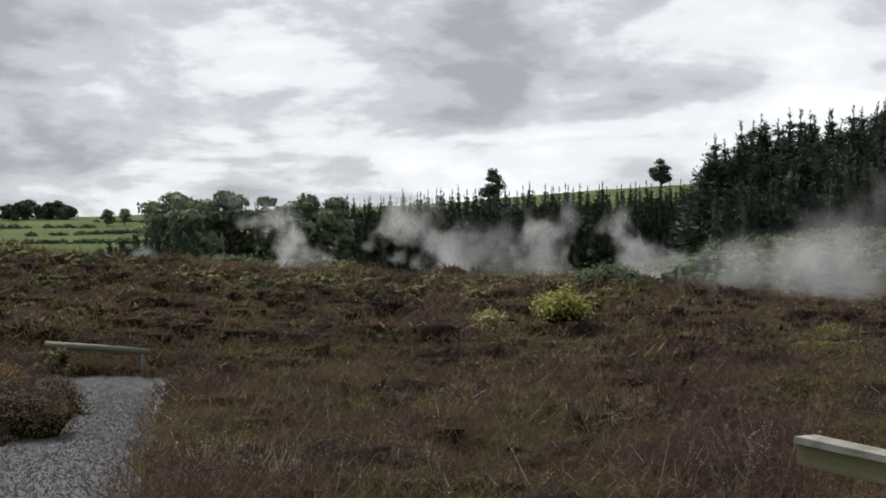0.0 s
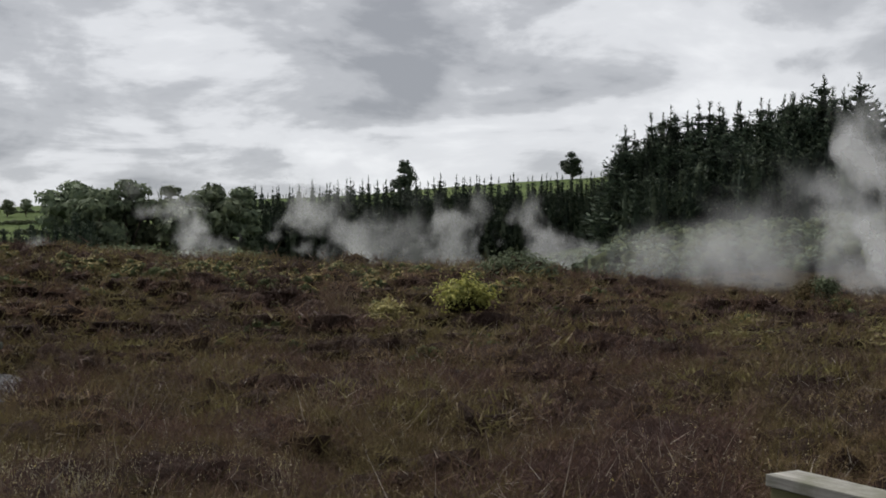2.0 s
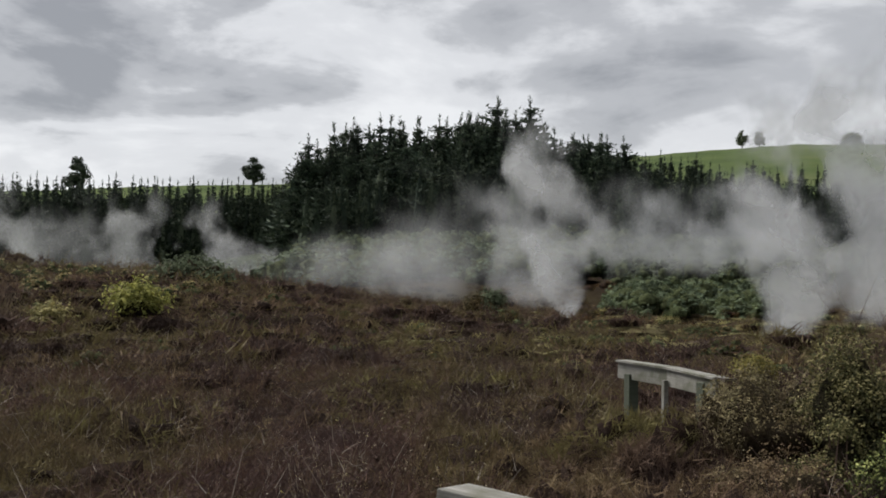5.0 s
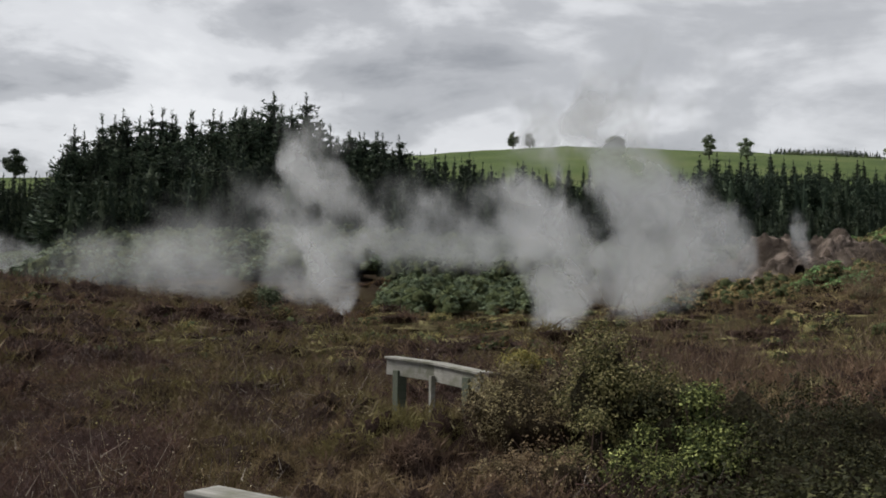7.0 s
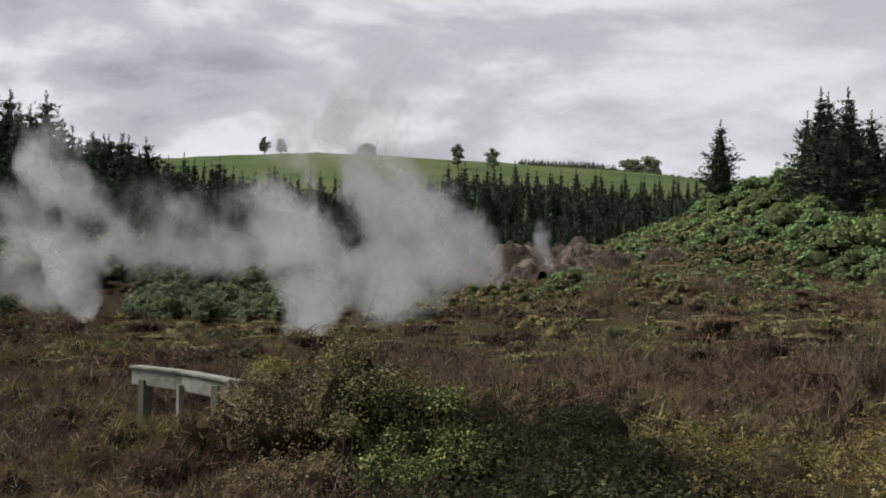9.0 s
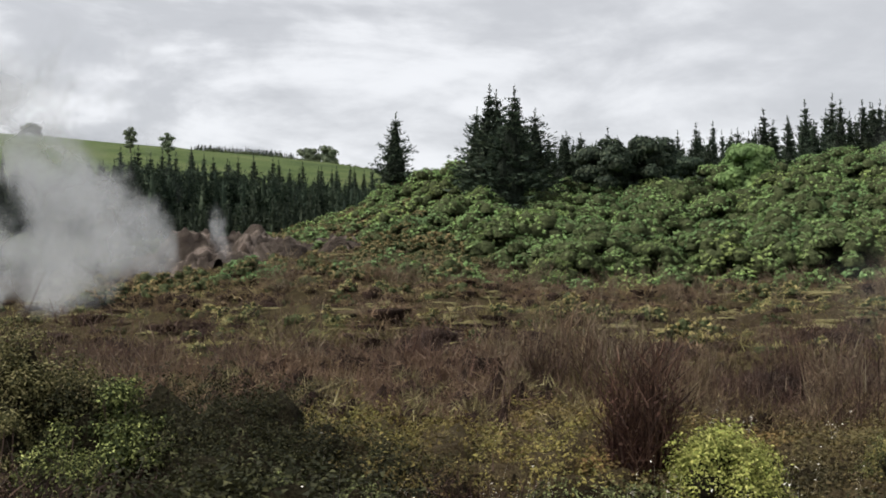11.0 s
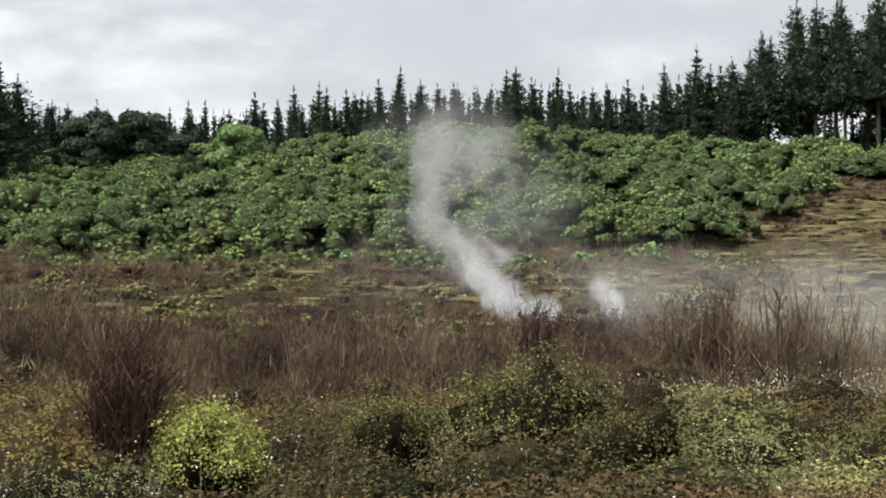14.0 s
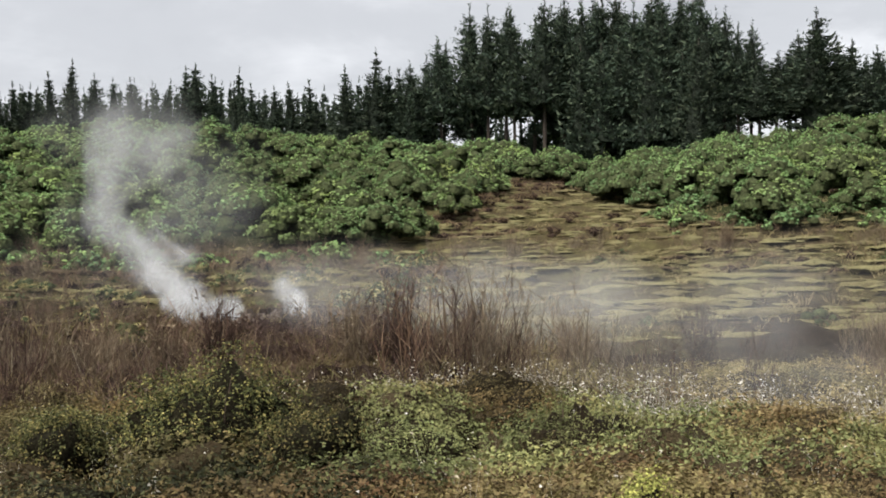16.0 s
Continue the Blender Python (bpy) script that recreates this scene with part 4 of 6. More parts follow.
for az, r, wd, top, text in [(2.95, 330, 8.2, 6.62, "rounded old pine rising over the plantation"), (11.05, 480, 9.5, 6.95, "lone flat-topped pine on the pasture ridge"),
                             (39.2, 540, 9, 8.2, "round tree on the pasture skyline"), (34.3, 520, 5, 8.5, "thin tree on the pasture skyline"), (35.1, 520, 5, 8.4, "thin tree on the pasture skyline"),
                             (43.6, 420, 5.5, 8.3, "pine beside the pasture ridge"), (45.3, 430, 5.5, 8.05, "pine beside the pasture ridge"),
                             (51.9, 600, 12, 7.45, "broad dark tree on the far pasture"), (52.8, 600, 12, 7.5, "broad dark tree on the far pasture"),
                             (-14.6, 400, 5, 4.6, "small round tree on the pasture edge"), (-15.4, 400, 5, 4.55, "small round tree on the pasture edge")]:
    broad_tree(az, r, wd, top, text, "skyline trees", k, M_conifer if 0 < az < 12 else M_far_tree, 1600, wd * 0.09, 0.05)
    k += 1
for az, r, wd, top, text, mat in [(66.4, 96, 5.5, 7.85, "dense dark rounded conifer on the hill", M_conifer), (68.0, 97, 5.5, 7.9, "dense dark rounded conifer on the hill", M_conifer), (69.4, 98, 4.5, 7.2, "dense dark rounded conifer on the hill", M_conifer),
                                  (72.8, 98, 5.0, 7.3, "pale green rounded tree among the hill shrubs", M_shrub)]:
    broad_tree(az, r, wd, top, text, "hill conifers" if mat is M_conifer else "", k, mat, 6500, 0.34, 0.0)
    k += 1
for i in range(7):
    broad_tree(-19.7 + i * 0.42, 460 + (i % 3) * 6, 7, 4.65 + 0.12 * (i % 3), "dark tree in a hilltop clump on the pasture", "hilltop clump", k, M_conifer, 900, 1.0, 0.0)
    k += 1
conifer_row(46.5, 51.2, 90, 590, [(45, 7.65), (49, 7.5), (51.2, 7.3)], [1, 0], "distant dark conifers on the pasture ridge", "", 47, 0.12, 8, 1.5, True)
conifer_row(-16.5, -11.5, 46, 150, [(-17, 2.6), (-14, 3.4), (-11, 4.2)], [1, 0], "dark conifers below the green pasture", "", 48, 0.5, 8, 1.5, True)

# ---- shrub-covered hill ----


def shrub_protos(seed, n, radius, height, leaves, leaf, blobs=9, fine=3):
    out = []
    for i in range(n):
        g = np.random.default_rng(seed + i)
        out.append(bush_arrays(g, radius, height, blobs, leaves, leaf, True, fine)[:2])
    return out


def shrub_cover(name, label, mat, az0, az1, r0, r1, count, protos, size, seed, keep=None, inner_mat=None, sink=0.15, wavy=0.0, grow=None, singles=0, one="shrub", group="shrubs", flat=1.0):
    """Shrubs over a stretch of land; the nearest ones stand singly, the rest in one mass."""
    g = np.random.default_rng(seed)
    az = g.uniform(az0, az1, count)
    r = np.sqrt(g.uniform(r0 ** 2, r1 ** 2, count))
    x, y = polar(az, r)
    m = path_gap(x, y) > 0.4 * size[1]
    if keep is not None:
        m &= keep(az, r, g)
    az, r, x, y = az[m], r[m], x[m], y[m]
    places = np.stack([x, y, ground_z(x, y) - sink], -1)
    s = g.uniform(*size, len(az)) * (1 - wavy / 2 + wavy * hummocks(x, y))
    if grow is not None:
        s = s * grow(az, r)
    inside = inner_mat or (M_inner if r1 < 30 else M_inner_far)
    order = np.argsort(r)
    near, rest = order[:singles], order[singles:]
    if len(near):
        meshes = []
        for leafy, inner in protos:
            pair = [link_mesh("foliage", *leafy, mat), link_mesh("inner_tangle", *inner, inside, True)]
            meshes.append([q.data for q in pair])
            for q in pair:
                bpy.data.objects.remove(q)
        for i in near:
            e = thing(one, label, "shrub", group, places[i])
            e.rotation_euler = (0, 0, g.uniform(0, 6.28))
            e.scale = (s[i], s[i], s[i] * flat)
            for part_name, me in zip(("foliage", "inner_tangle"), meshes[g.integers(0, len(protos))]):
                new(part_name, me).parent = e
    if len(rest):
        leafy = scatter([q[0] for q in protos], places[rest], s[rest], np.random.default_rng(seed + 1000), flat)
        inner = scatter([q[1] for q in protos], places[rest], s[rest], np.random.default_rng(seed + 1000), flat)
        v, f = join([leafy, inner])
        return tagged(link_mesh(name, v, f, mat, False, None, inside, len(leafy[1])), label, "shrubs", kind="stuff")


def hummocks(x, y):
    """Where the heather grows tall and where it lies low."""
    return 0.5 + 0.5 * np.sin(x * 0.83 + 1.7 * np.sin(y * 0.41)) * np.sin(y * 0.77 + 1.3 * np.sin(x * 0.37 + 1.0))


def crown_protos(seed, n, radius, height, blobs, leaves, leaf, loose=0.3):
    return [crown_arrays(np.random.default_rng(seed + i), radius, height, blobs, leaves, leaf, loose) for i in range(n)]


def mound_protos(seed, n, radius, height, spikes, size, aspect, fine=2):
    return [heather_mound(np.random.default_rng(seed + i), radius, height, spikes, size, aspect, fine) for i in range(n)]


def patches(scale, lo, hi=9.0, shift=0.0):
    """Keeps the plants that fall within drifts of one kind."""
    def keep(az, r, g):
        x, y = polar(az, r)
        q = np.sin(x * scale + 1.3 * np.sin(y * scale * 0.6 + shift)) + np.sin(y * scale * 1.2 + 1.1 * np.sin(x * scale * 0.7) + shift) + g.normal(0, 0.45, len(az))
        return (q > lo) & (q < hi)
    return keep


HILL_FOOT = [(46, 190), (52.5, 140), (54, 112), (55.5, 96), (57.5, 78), (60, 65), (64, 58), (72, 59), (80, 60), (88, 62), (95, 63), (98, 70), (100.5, 88), (103, 92), (106, 84), (109, 74), (112, 68), (122, 66)]


def on_hill(az, r, g):
    foot = np.interp(az, [q[0] for q in HILL_FOOT], [q[1] for q in HILL_FOOT])
    return r > foot + g.normal(0, 1.5, len(az))


P_scrub = crown_protos(120, 6, 1.2, 1.25, 10, 330, 0.17, 0.3)
P_hill = crown_protos(100, 8, 1.7, 2.3, 22, 1720, 0.118, 0.35)
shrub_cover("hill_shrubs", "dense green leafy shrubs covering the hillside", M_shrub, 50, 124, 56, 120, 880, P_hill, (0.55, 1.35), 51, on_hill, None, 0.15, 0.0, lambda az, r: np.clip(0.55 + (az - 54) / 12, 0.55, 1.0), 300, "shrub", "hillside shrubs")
shrub_cover("bank_shrubs", "green shrubs on the bank below the dark wood", M_bank, 12.8, 26.5, 84, 142, 200, P_scrub, (1.1, 2.6), 52)
shrub_cover("clump_shrubs", "hazed grey-green shrubs filling the clump behind the heath", M_far_tree, -13.5, -4, 138, 160, 60, P_scrub, (1.9, 3.2), 107)
shrub_cover("valley_scrub", "dark green and olive scrub on the steaming flat", M_bank, 29, 36.5, 58, 78, 110, P_scrub, (0.8, 1.5), 53)
shrub_cover("valley_scrub", "dark green scrub behind the steaming flat", M_bank, 22, 46, 84, 130, 180, P_scrub, (1.0, 2.1), 54)
shrub_cover("slope_scrub", "low olive and green scrub on the slope by the clay mound", M_olive, 41, 60, 48, 76, 260, P_scrub, (0.3, 0.8), 55)
shrub_cover("slope_scrub", "low olive scrub climbing the slope beside the clay mound", M_olive, 49, 60, 70, 118, 230, P_scrub, (0.4, 0.95), 115)
shrub_cover("slope_scrub", "low green scrub climbing the slope beside the clay mound", M_shrub, 50, 60, 72, 122, 190, P_scrub, (0.5, 1.1), 116)
shrub_cover("slope_scrub", "low green scrub at the foot of the shrub hill", M_shrub, 48, 98, 52, 62, 130, P_scrub, (0.4, 0.9), 83)
shrub_cover("flat_scrub", "low yellow-olive scrub on the moss flat", M_olive, 46, 98, 26, 58, 330, P_scrub, (0.2, 0.6), 56, patches(0.45, 0.0))
shrub_cover("flat_scrub", "low dark green scrub on the moss flat", M_dark, 46, 120, 27, 60, 200, P_scrub, (0.15, 0.45), 76, lambda az, r, g: (az < 97) | (g.uniform(0, 1, len(az)) < 0.15))
shrub_cover("crest_scrub", "olive and green bushes along the heath crest", M_olive, -32, 9, 37, 46, 230, P_scrub, (0.2, 0.55), 57)

for az0, az1, r0, r1, n in [(-22, -13.5, 300, 302, 60), (-19, -11, 345, 347, 60), (-24, -16, 390, 392, 56), (-16, -9, 420, 422, 50), (47, 55, 520, 522, 60)]:
    shrub_cover("hedge", "dark hedge running across the green pasture", M_far_tree, az0, az1, r0, r1, n, P_scrub, (0.7, 1.4), 121 + int(r0))

# ---- heath ----
P_near = [heather_tangle(np.random.default_rng(200 + i), 64, 0.34, 0.4, 0.11, 0.0055) for i in range(8)]
P_mid = [heather_tangle(np.random.default_rng(220 + i), 36, 0.42, 0.4, 0.17, 0.009) for i in range(8)]
P_far = [heather_tangle(np.random.default_rng(240 + i), 20, 0.6, 0.42, 0.3, 0.02, 2) for i in range(8)]
P_stick = [heather_tangle(np.random.default_rng(250 + i), 10, 0.36, 0.42, 0.16, 0.005, 1) for i in range(6)]
P_dry = [heather_tuft(np.random.default_rng(280 + i), 5, 0.44, 0.25, 4, 0.012, 0.0035) for i in range(6)]


P_flower = [heather_tuft(np.random.default_rng(290 + i), 7, 0.62, 0.22, 4, 0.022, 0.003) for i in range(5)]


def heath_band(name, label, mat, protos, az0, az1, r0, r1, count, size, seed, squash=1.0, keep=None, wavy=0.7):
    g = np.random.default_rng(seed)
    az, r = g.uniform(az0, az1, count), np.sqrt(g.uniform(r0 ** 2, r1 ** 2, count))
    x, y = polar(az, r)
    m = path_gap(x, y) > 0.12
    if keep is not None:
        m &= keep(az, r, x, y, g)
    x, y = x[m], y[m]
    places = np.stack([x, y, ground_z(x, y)], -1)
    s = g.uniform(*size, len(x)) * (1 - wavy / 2 + wavy * hummocks(x, y))
    v, f = scatter(protos, places, s, g, squash)
    return tagged(link_mesh(name, v, f, mat), label, "heath", kind="stuff")


def heath_edge(az, r, x, y, g):
    """The heather thins out towards the moss flat."""
    limit = np.interp(az, [10, 18, 24, 30, 36, 50, 70, 95, 110], [88, 84, 62, 46, 40, 34, 32, 27, 26]) + 3 * np.sin(x * 0.5) + g.normal(0, 2.5, len(az))
    return r < limit


heath_band("heather", "brown and purple heather with dry twigs, close to the path", M_heath, P_near, -34, 62, 6.2, 14, 2600, (0.7, 1.2), 61)
heath_band("heather", "brown heather covering the ground", M_heath, P_mid, -34, 98, 13.5, 27, 5200, (0.75, 1.35), 62, 1.0, None, 0.5)
heath_band("heather", "brown and olive heather on the rising heath", M_heath, P_far, -36, 98, 26, 62, 5500, (0.6, 1.4), 63, 1.0, heath_edge)


P_mound_near = mound_protos(400, 6, 0.55, 0.42, 560, 0.11, 0.075)
P_mound_mid = mound_protos(410, 6, 0.6, 0.42, 260, 0.15, 0.09)
P_tall = mound_protos(430, 5, 0.6, 0.75, 1000, 0.12, 0.07, 3)
P_mound_far = mound_protos(420, 6, 0.75, 0.5, 130, 0.22, 0.12, 1)
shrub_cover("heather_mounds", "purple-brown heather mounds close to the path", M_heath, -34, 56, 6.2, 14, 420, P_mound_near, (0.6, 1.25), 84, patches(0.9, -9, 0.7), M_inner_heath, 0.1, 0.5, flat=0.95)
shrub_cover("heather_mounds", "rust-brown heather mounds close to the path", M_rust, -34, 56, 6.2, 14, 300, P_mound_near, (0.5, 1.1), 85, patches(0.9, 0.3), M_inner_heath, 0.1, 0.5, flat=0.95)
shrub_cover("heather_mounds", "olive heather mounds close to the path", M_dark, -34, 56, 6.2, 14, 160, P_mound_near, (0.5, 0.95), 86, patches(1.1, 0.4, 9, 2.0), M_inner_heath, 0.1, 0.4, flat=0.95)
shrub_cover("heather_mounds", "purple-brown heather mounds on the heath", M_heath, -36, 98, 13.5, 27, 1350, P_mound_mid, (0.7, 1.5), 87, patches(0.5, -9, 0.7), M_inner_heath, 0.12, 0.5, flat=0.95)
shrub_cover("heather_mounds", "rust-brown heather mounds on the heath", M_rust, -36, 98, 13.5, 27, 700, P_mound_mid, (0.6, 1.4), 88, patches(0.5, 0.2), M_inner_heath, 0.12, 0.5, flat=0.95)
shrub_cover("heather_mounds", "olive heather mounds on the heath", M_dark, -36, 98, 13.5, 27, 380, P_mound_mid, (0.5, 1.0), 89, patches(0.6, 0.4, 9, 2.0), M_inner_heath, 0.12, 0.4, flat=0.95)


def heath_far(drift):
    def keep(az, r, g):
        x, y = polar(az, r)
        return drift(az, r, g) & heath_edge(az, r, x, y, g)
    return keep


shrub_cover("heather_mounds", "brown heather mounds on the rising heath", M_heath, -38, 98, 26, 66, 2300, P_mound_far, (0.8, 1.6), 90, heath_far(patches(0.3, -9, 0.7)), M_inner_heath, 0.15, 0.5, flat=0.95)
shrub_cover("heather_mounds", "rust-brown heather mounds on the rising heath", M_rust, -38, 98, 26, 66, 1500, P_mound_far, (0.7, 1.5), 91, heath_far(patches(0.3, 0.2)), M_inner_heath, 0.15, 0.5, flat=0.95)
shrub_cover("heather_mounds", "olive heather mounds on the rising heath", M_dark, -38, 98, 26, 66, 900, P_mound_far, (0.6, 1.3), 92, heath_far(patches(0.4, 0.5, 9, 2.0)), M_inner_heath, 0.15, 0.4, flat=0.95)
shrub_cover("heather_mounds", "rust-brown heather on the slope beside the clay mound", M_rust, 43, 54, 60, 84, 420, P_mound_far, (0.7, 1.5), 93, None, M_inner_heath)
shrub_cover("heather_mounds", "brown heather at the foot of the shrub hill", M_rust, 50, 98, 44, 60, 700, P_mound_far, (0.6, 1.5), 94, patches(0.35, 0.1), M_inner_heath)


shrub_cover("heather_mounds", "brown heather filling the rising heath", M_heath, -38, 24, 21, 47, 1250, P_mound_far, (0.6, 1.2), 108, None, M_inner_heath, 0.12, flat=0.95)
shrub_cover("heather_mounds", "dry golden heather along the path edge", M_gold, -24, -2, 6.4, 15, 600, P_mound_near, (0.45, 0.9), 109, lambda az, r, g: path_gap(*polar(az, r)) < g.uniform(0.5, 1.6, len(az)), M_inner_heath, 0.1)
shrub_cover("bank_shrubs", "low green shrubs below the dark plantation", M_bank, 6, 14, 98, 140, 90, P_scrub, (0.8, 1.4), 110)
shrub_cover("heather_mounds", "rust-brown heather on the slope behind the clay ridge", M_rust, 48, 56, 78, 118, 260, P_mound_far, (0.9, 1.9), 111, None, M_inner_heath)
shrub_cover("heather_mounds", "brown heather on the slope below the clay mound", M_rust, 42, 62, 44, 63, 420, P_mound_far, (0.6, 1.3), 112, None, M_inner_heath)
shrub_cover("heather_mounds", "brown heather along the upper edge of the moss slope", M_rust, 93, 120, 62, 98, 420, P_mound_far, (0.6, 1.4), 113, patches(0.3, 0.0), M_inner_heath)
shrub_cover("heather_mounds", "brown heather climbing beside the shrubs on the moss slope", M_rust, 97.5, 103.5, 62, 94, 200, P_mound_far, (0.6, 1.3), 117, lambda az, r, g: r > np.interp(az, [97, 100, 102, 103.5], [62, 68, 78, 90]), M_inner_heath)
shrub_cover("heather_mounds", "rust-brown heather on the moss slope", M_rust, 108, 122, 42, 66, 240, P_mound_far, (0.4, 1.0), 120, patches(0.25, 0.3), M_inner_heath)
shrub_cover("slope_scrub", "small green shrubs at the upper edge of the moss slope", M_shrub, 108, 120, 64, 90, 90, P_scrub, (0.5, 1.1), 114)
shrub_cover("moss_mounds", "olive and tan tufted mounds on the moss flat", M_olive, 18, 98, 27, 60, 1100, P_mound_far, (0.4, 1.0), 101, patches(0.5, 0.2, 9, 1.5), M_inner_far)
shrub_cover("moss_mounds", "brown and olive tufted mounds at the edge of the steaming flat", M_dark, 14, 46, 46, 84, 550, P_mound_far, (0.5, 1.2), 104, None, M_inner_heath)
shrub_cover("moss_mounds", "brown tufted mounds on the moss flat", M_heath, 40, 98, 27, 60, 650, P_mound_far, (0.4, 1.0), 102, patches(0.5, -9, 0.6, 1.5), M_inner_heath)


def tussock_protos(n):
    out = []
    for i in range(n):
        bm = bmesh.new()
        bmesh.ops.create_icosphere(bm, subdivisions=2, radius=1.0)
        g = np.random.default_rng(270 + i)
        v = np.array([q.co[:] for q in bm.verts])
        f = np.array([[q.index for q in t.verts] for t in bm.faces])
        bm.free()
        f = f[v[f][:, :, 2].mean(1) > -0.25]
        v = v * (1 + 0.22 * g.normal(0, 1, (len(v), 1))) * [1.5, 0.5, 0.17]
        out.append((v, f))
    return out


def tussock_flat(count, seed):
    """Low tussocks lying in rows across the flat."""
    g = np.random.default_rng(seed)
    az, r = g.uniform(14, 124, count), np.sqrt(g.uniform(27 ** 2, 99 ** 2, count))
    foot = np.interp(az, [q[0] for q in HILL_FOOT], [q[1] for q in HILL_FOOT])
    m = (r < foot + 2) & ((az > 46) | (r < 64)) & ((az > 90) | (g.uniform(0, 1, count) < 0.4))
    az, r = az[m], r[m]
    x, y = polar(az, r)
    places = np.stack([x, y, ground_z(x, y) - 0.05], -1)
    size = g.uniform(0.2, 0.7, len(x)) * np.where(az > 92, 1.1, 1.0)
    out, protos = [], tussock_protos(6)
    pick = g.integers(0, 6, len(x))
    for k, (v, f) in enumerate(protos):
        s = np.where(pick == k)[0]
        turn = rot_z(-np.radians(az[s]) + g.normal(0, 0.35, len(s)))
        vv = np.einsum("nij,vj->nvi", turn, v) * size[s][:, None, None] + places[s][:, None, :]
        out.append((vv.reshape(-1, 3), (f[None] + (np.arange(len(s)) * len(v))[:, None, None]).reshape(-1, 3)))
    v, f = join(out)
    tagged(link_mesh("tussocks", v, f, M_tussock, True), "olive and tan grass tussocks on the steaming flat", "tussocks", kind="stuff")


tussock_flat(11000, 64)
P_grass = [heather_tuft(np.random.default_rng(275 + i), 14, 0.3, 0.3, 0, 0, 0.02) for i in range(6)]
heath_band("grass_tufts", "olive and tan grass on the moss flat", M_marsh, P_grass, 46, 124, 27, 92, 9000, (0.5, 1.1), 78, 1.0, lambda az, r, x, y, g: (az > 88) | (g.uniform(0, 1, len(az)) < 0.4))
heath_band("brown_tufts", "brown sedge tufts between the moss", M_heath, P_far, 14, 124, 27, 64, 6000, (0.3, 0.8), 77, 0.8, lambda az, r, x, y, g: np.sin(r * 1.25 + 1.5 * np.sin(az * 0.35)) + g.normal(0, 0.6, len(az)) < np.where(az < 92, 0.9, -0.6))
heath_band("dry_seed_heads", "pale dry seed heads above the heather", M_seed, P_dry, -34, 122, 6, 20, 1000, (0.7, 1.15), 67, 1.0, lambda az, r, x, y, g: hummocks(y, x) + g.normal(0, 0.25, len(x)) > 0.55)


heath_band("dead_twigs", "pale grey dead twigs sticking out of the heather", M_dead, P_stick, -34, 56, 6.2, 15, 420, (0.6, 1.2), 123)
heath_band("dead_twigs", "pale grey dead twigs sticking out of the heather", M_dead, P_stick, -34, 50, 15, 28, 420, (0.8, 1.5), 124)


def brush_keep(az, r, x, y, g):
    return np.sin(x * 0.9) + np.sin(y * 0.7 + x * 0.3) + g.normal(0, 0.7, len(az)) > 0.1


P_brush = [twig_arrays(np.random.default_rng(260 + i), 14, 1.1, 0.4, 11, 0.011) for i in range(7)]
heath_band("brown_brush", "upright brown twiggy brush standing in a long strip", M_brush, P_brush, 50, 122, 14.5, 22, 1000, (0.3, 1.35), 65, 1.0, lambda az, r, x, y, g: np.sin(x * 1.1 + 0.8 * np.sin(y * 0.9)) + np.sin(y * 1.0 + x * 0.3) + g.normal(0, 0.3, len(az)) > np.where(az < 101, 0.7, 0.95))
heath_band("brown_brush", "dark red-brown twiggy brush in clumps", M_red_twig, P_brush, 48, 122, 14.5, 22, 420, (0.4, 1.25), 95, 1.0, lambda az, r, x, y, g: np.sin(x * 0.9 + 2.0) + np.sin(y * 0.8 - x * 0.2 + 1.0) + g.normal(0, 0.4, len(az)) > np.where(az < 101, 0.8, 1.0))
heath_band("brown_brush", "thin brown brush scattered over the flat", M_brush, P_brush, 44, 98, 25, 58, 1500, (0.25, 0.75), 79, 1.0, lambda az, r, x, y, g: brush_keep(az, r, x * 0.5, y * 0.5, g))
heath_band("brown_brush", "low brown brush at the foot of the shrub hill", M_brush, P_brush, 50, 124, 46, 61, 1100, (0.7, 1.6), 66, 0.8, lambda az, r, x, y, g: brush_keep(az, r, x, y, g) & ((az < 98) | (r > 56)))

# low bushes in the heath, by colour
P_low = shrub_protos(140, 7, 0.62, 0.52, 2500, 0.029, 22, 2)
P_hedge = shrub_protos(160, 4, 0.85, 0.8, 5200, 0.025, 34, 3)
P_low_far = crown_protos(150, 5, 0.7, 0.55, 12, 420, 0.08, 0.3)
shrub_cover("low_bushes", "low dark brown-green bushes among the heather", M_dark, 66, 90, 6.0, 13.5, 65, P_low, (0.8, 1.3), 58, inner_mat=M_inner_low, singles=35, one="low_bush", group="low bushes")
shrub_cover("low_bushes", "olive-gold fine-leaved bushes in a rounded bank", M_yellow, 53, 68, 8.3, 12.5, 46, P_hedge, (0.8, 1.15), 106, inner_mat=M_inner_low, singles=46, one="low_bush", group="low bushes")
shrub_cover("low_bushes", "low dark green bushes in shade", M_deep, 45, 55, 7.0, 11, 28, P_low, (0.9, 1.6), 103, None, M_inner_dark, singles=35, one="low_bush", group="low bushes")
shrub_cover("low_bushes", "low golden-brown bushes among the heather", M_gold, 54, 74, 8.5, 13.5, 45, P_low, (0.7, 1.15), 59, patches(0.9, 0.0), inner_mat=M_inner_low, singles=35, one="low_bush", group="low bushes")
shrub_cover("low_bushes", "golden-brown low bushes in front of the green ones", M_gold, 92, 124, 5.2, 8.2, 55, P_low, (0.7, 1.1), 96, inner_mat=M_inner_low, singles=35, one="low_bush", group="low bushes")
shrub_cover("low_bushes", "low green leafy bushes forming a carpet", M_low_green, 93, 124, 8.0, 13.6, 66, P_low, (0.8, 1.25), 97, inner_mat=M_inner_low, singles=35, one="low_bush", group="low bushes")
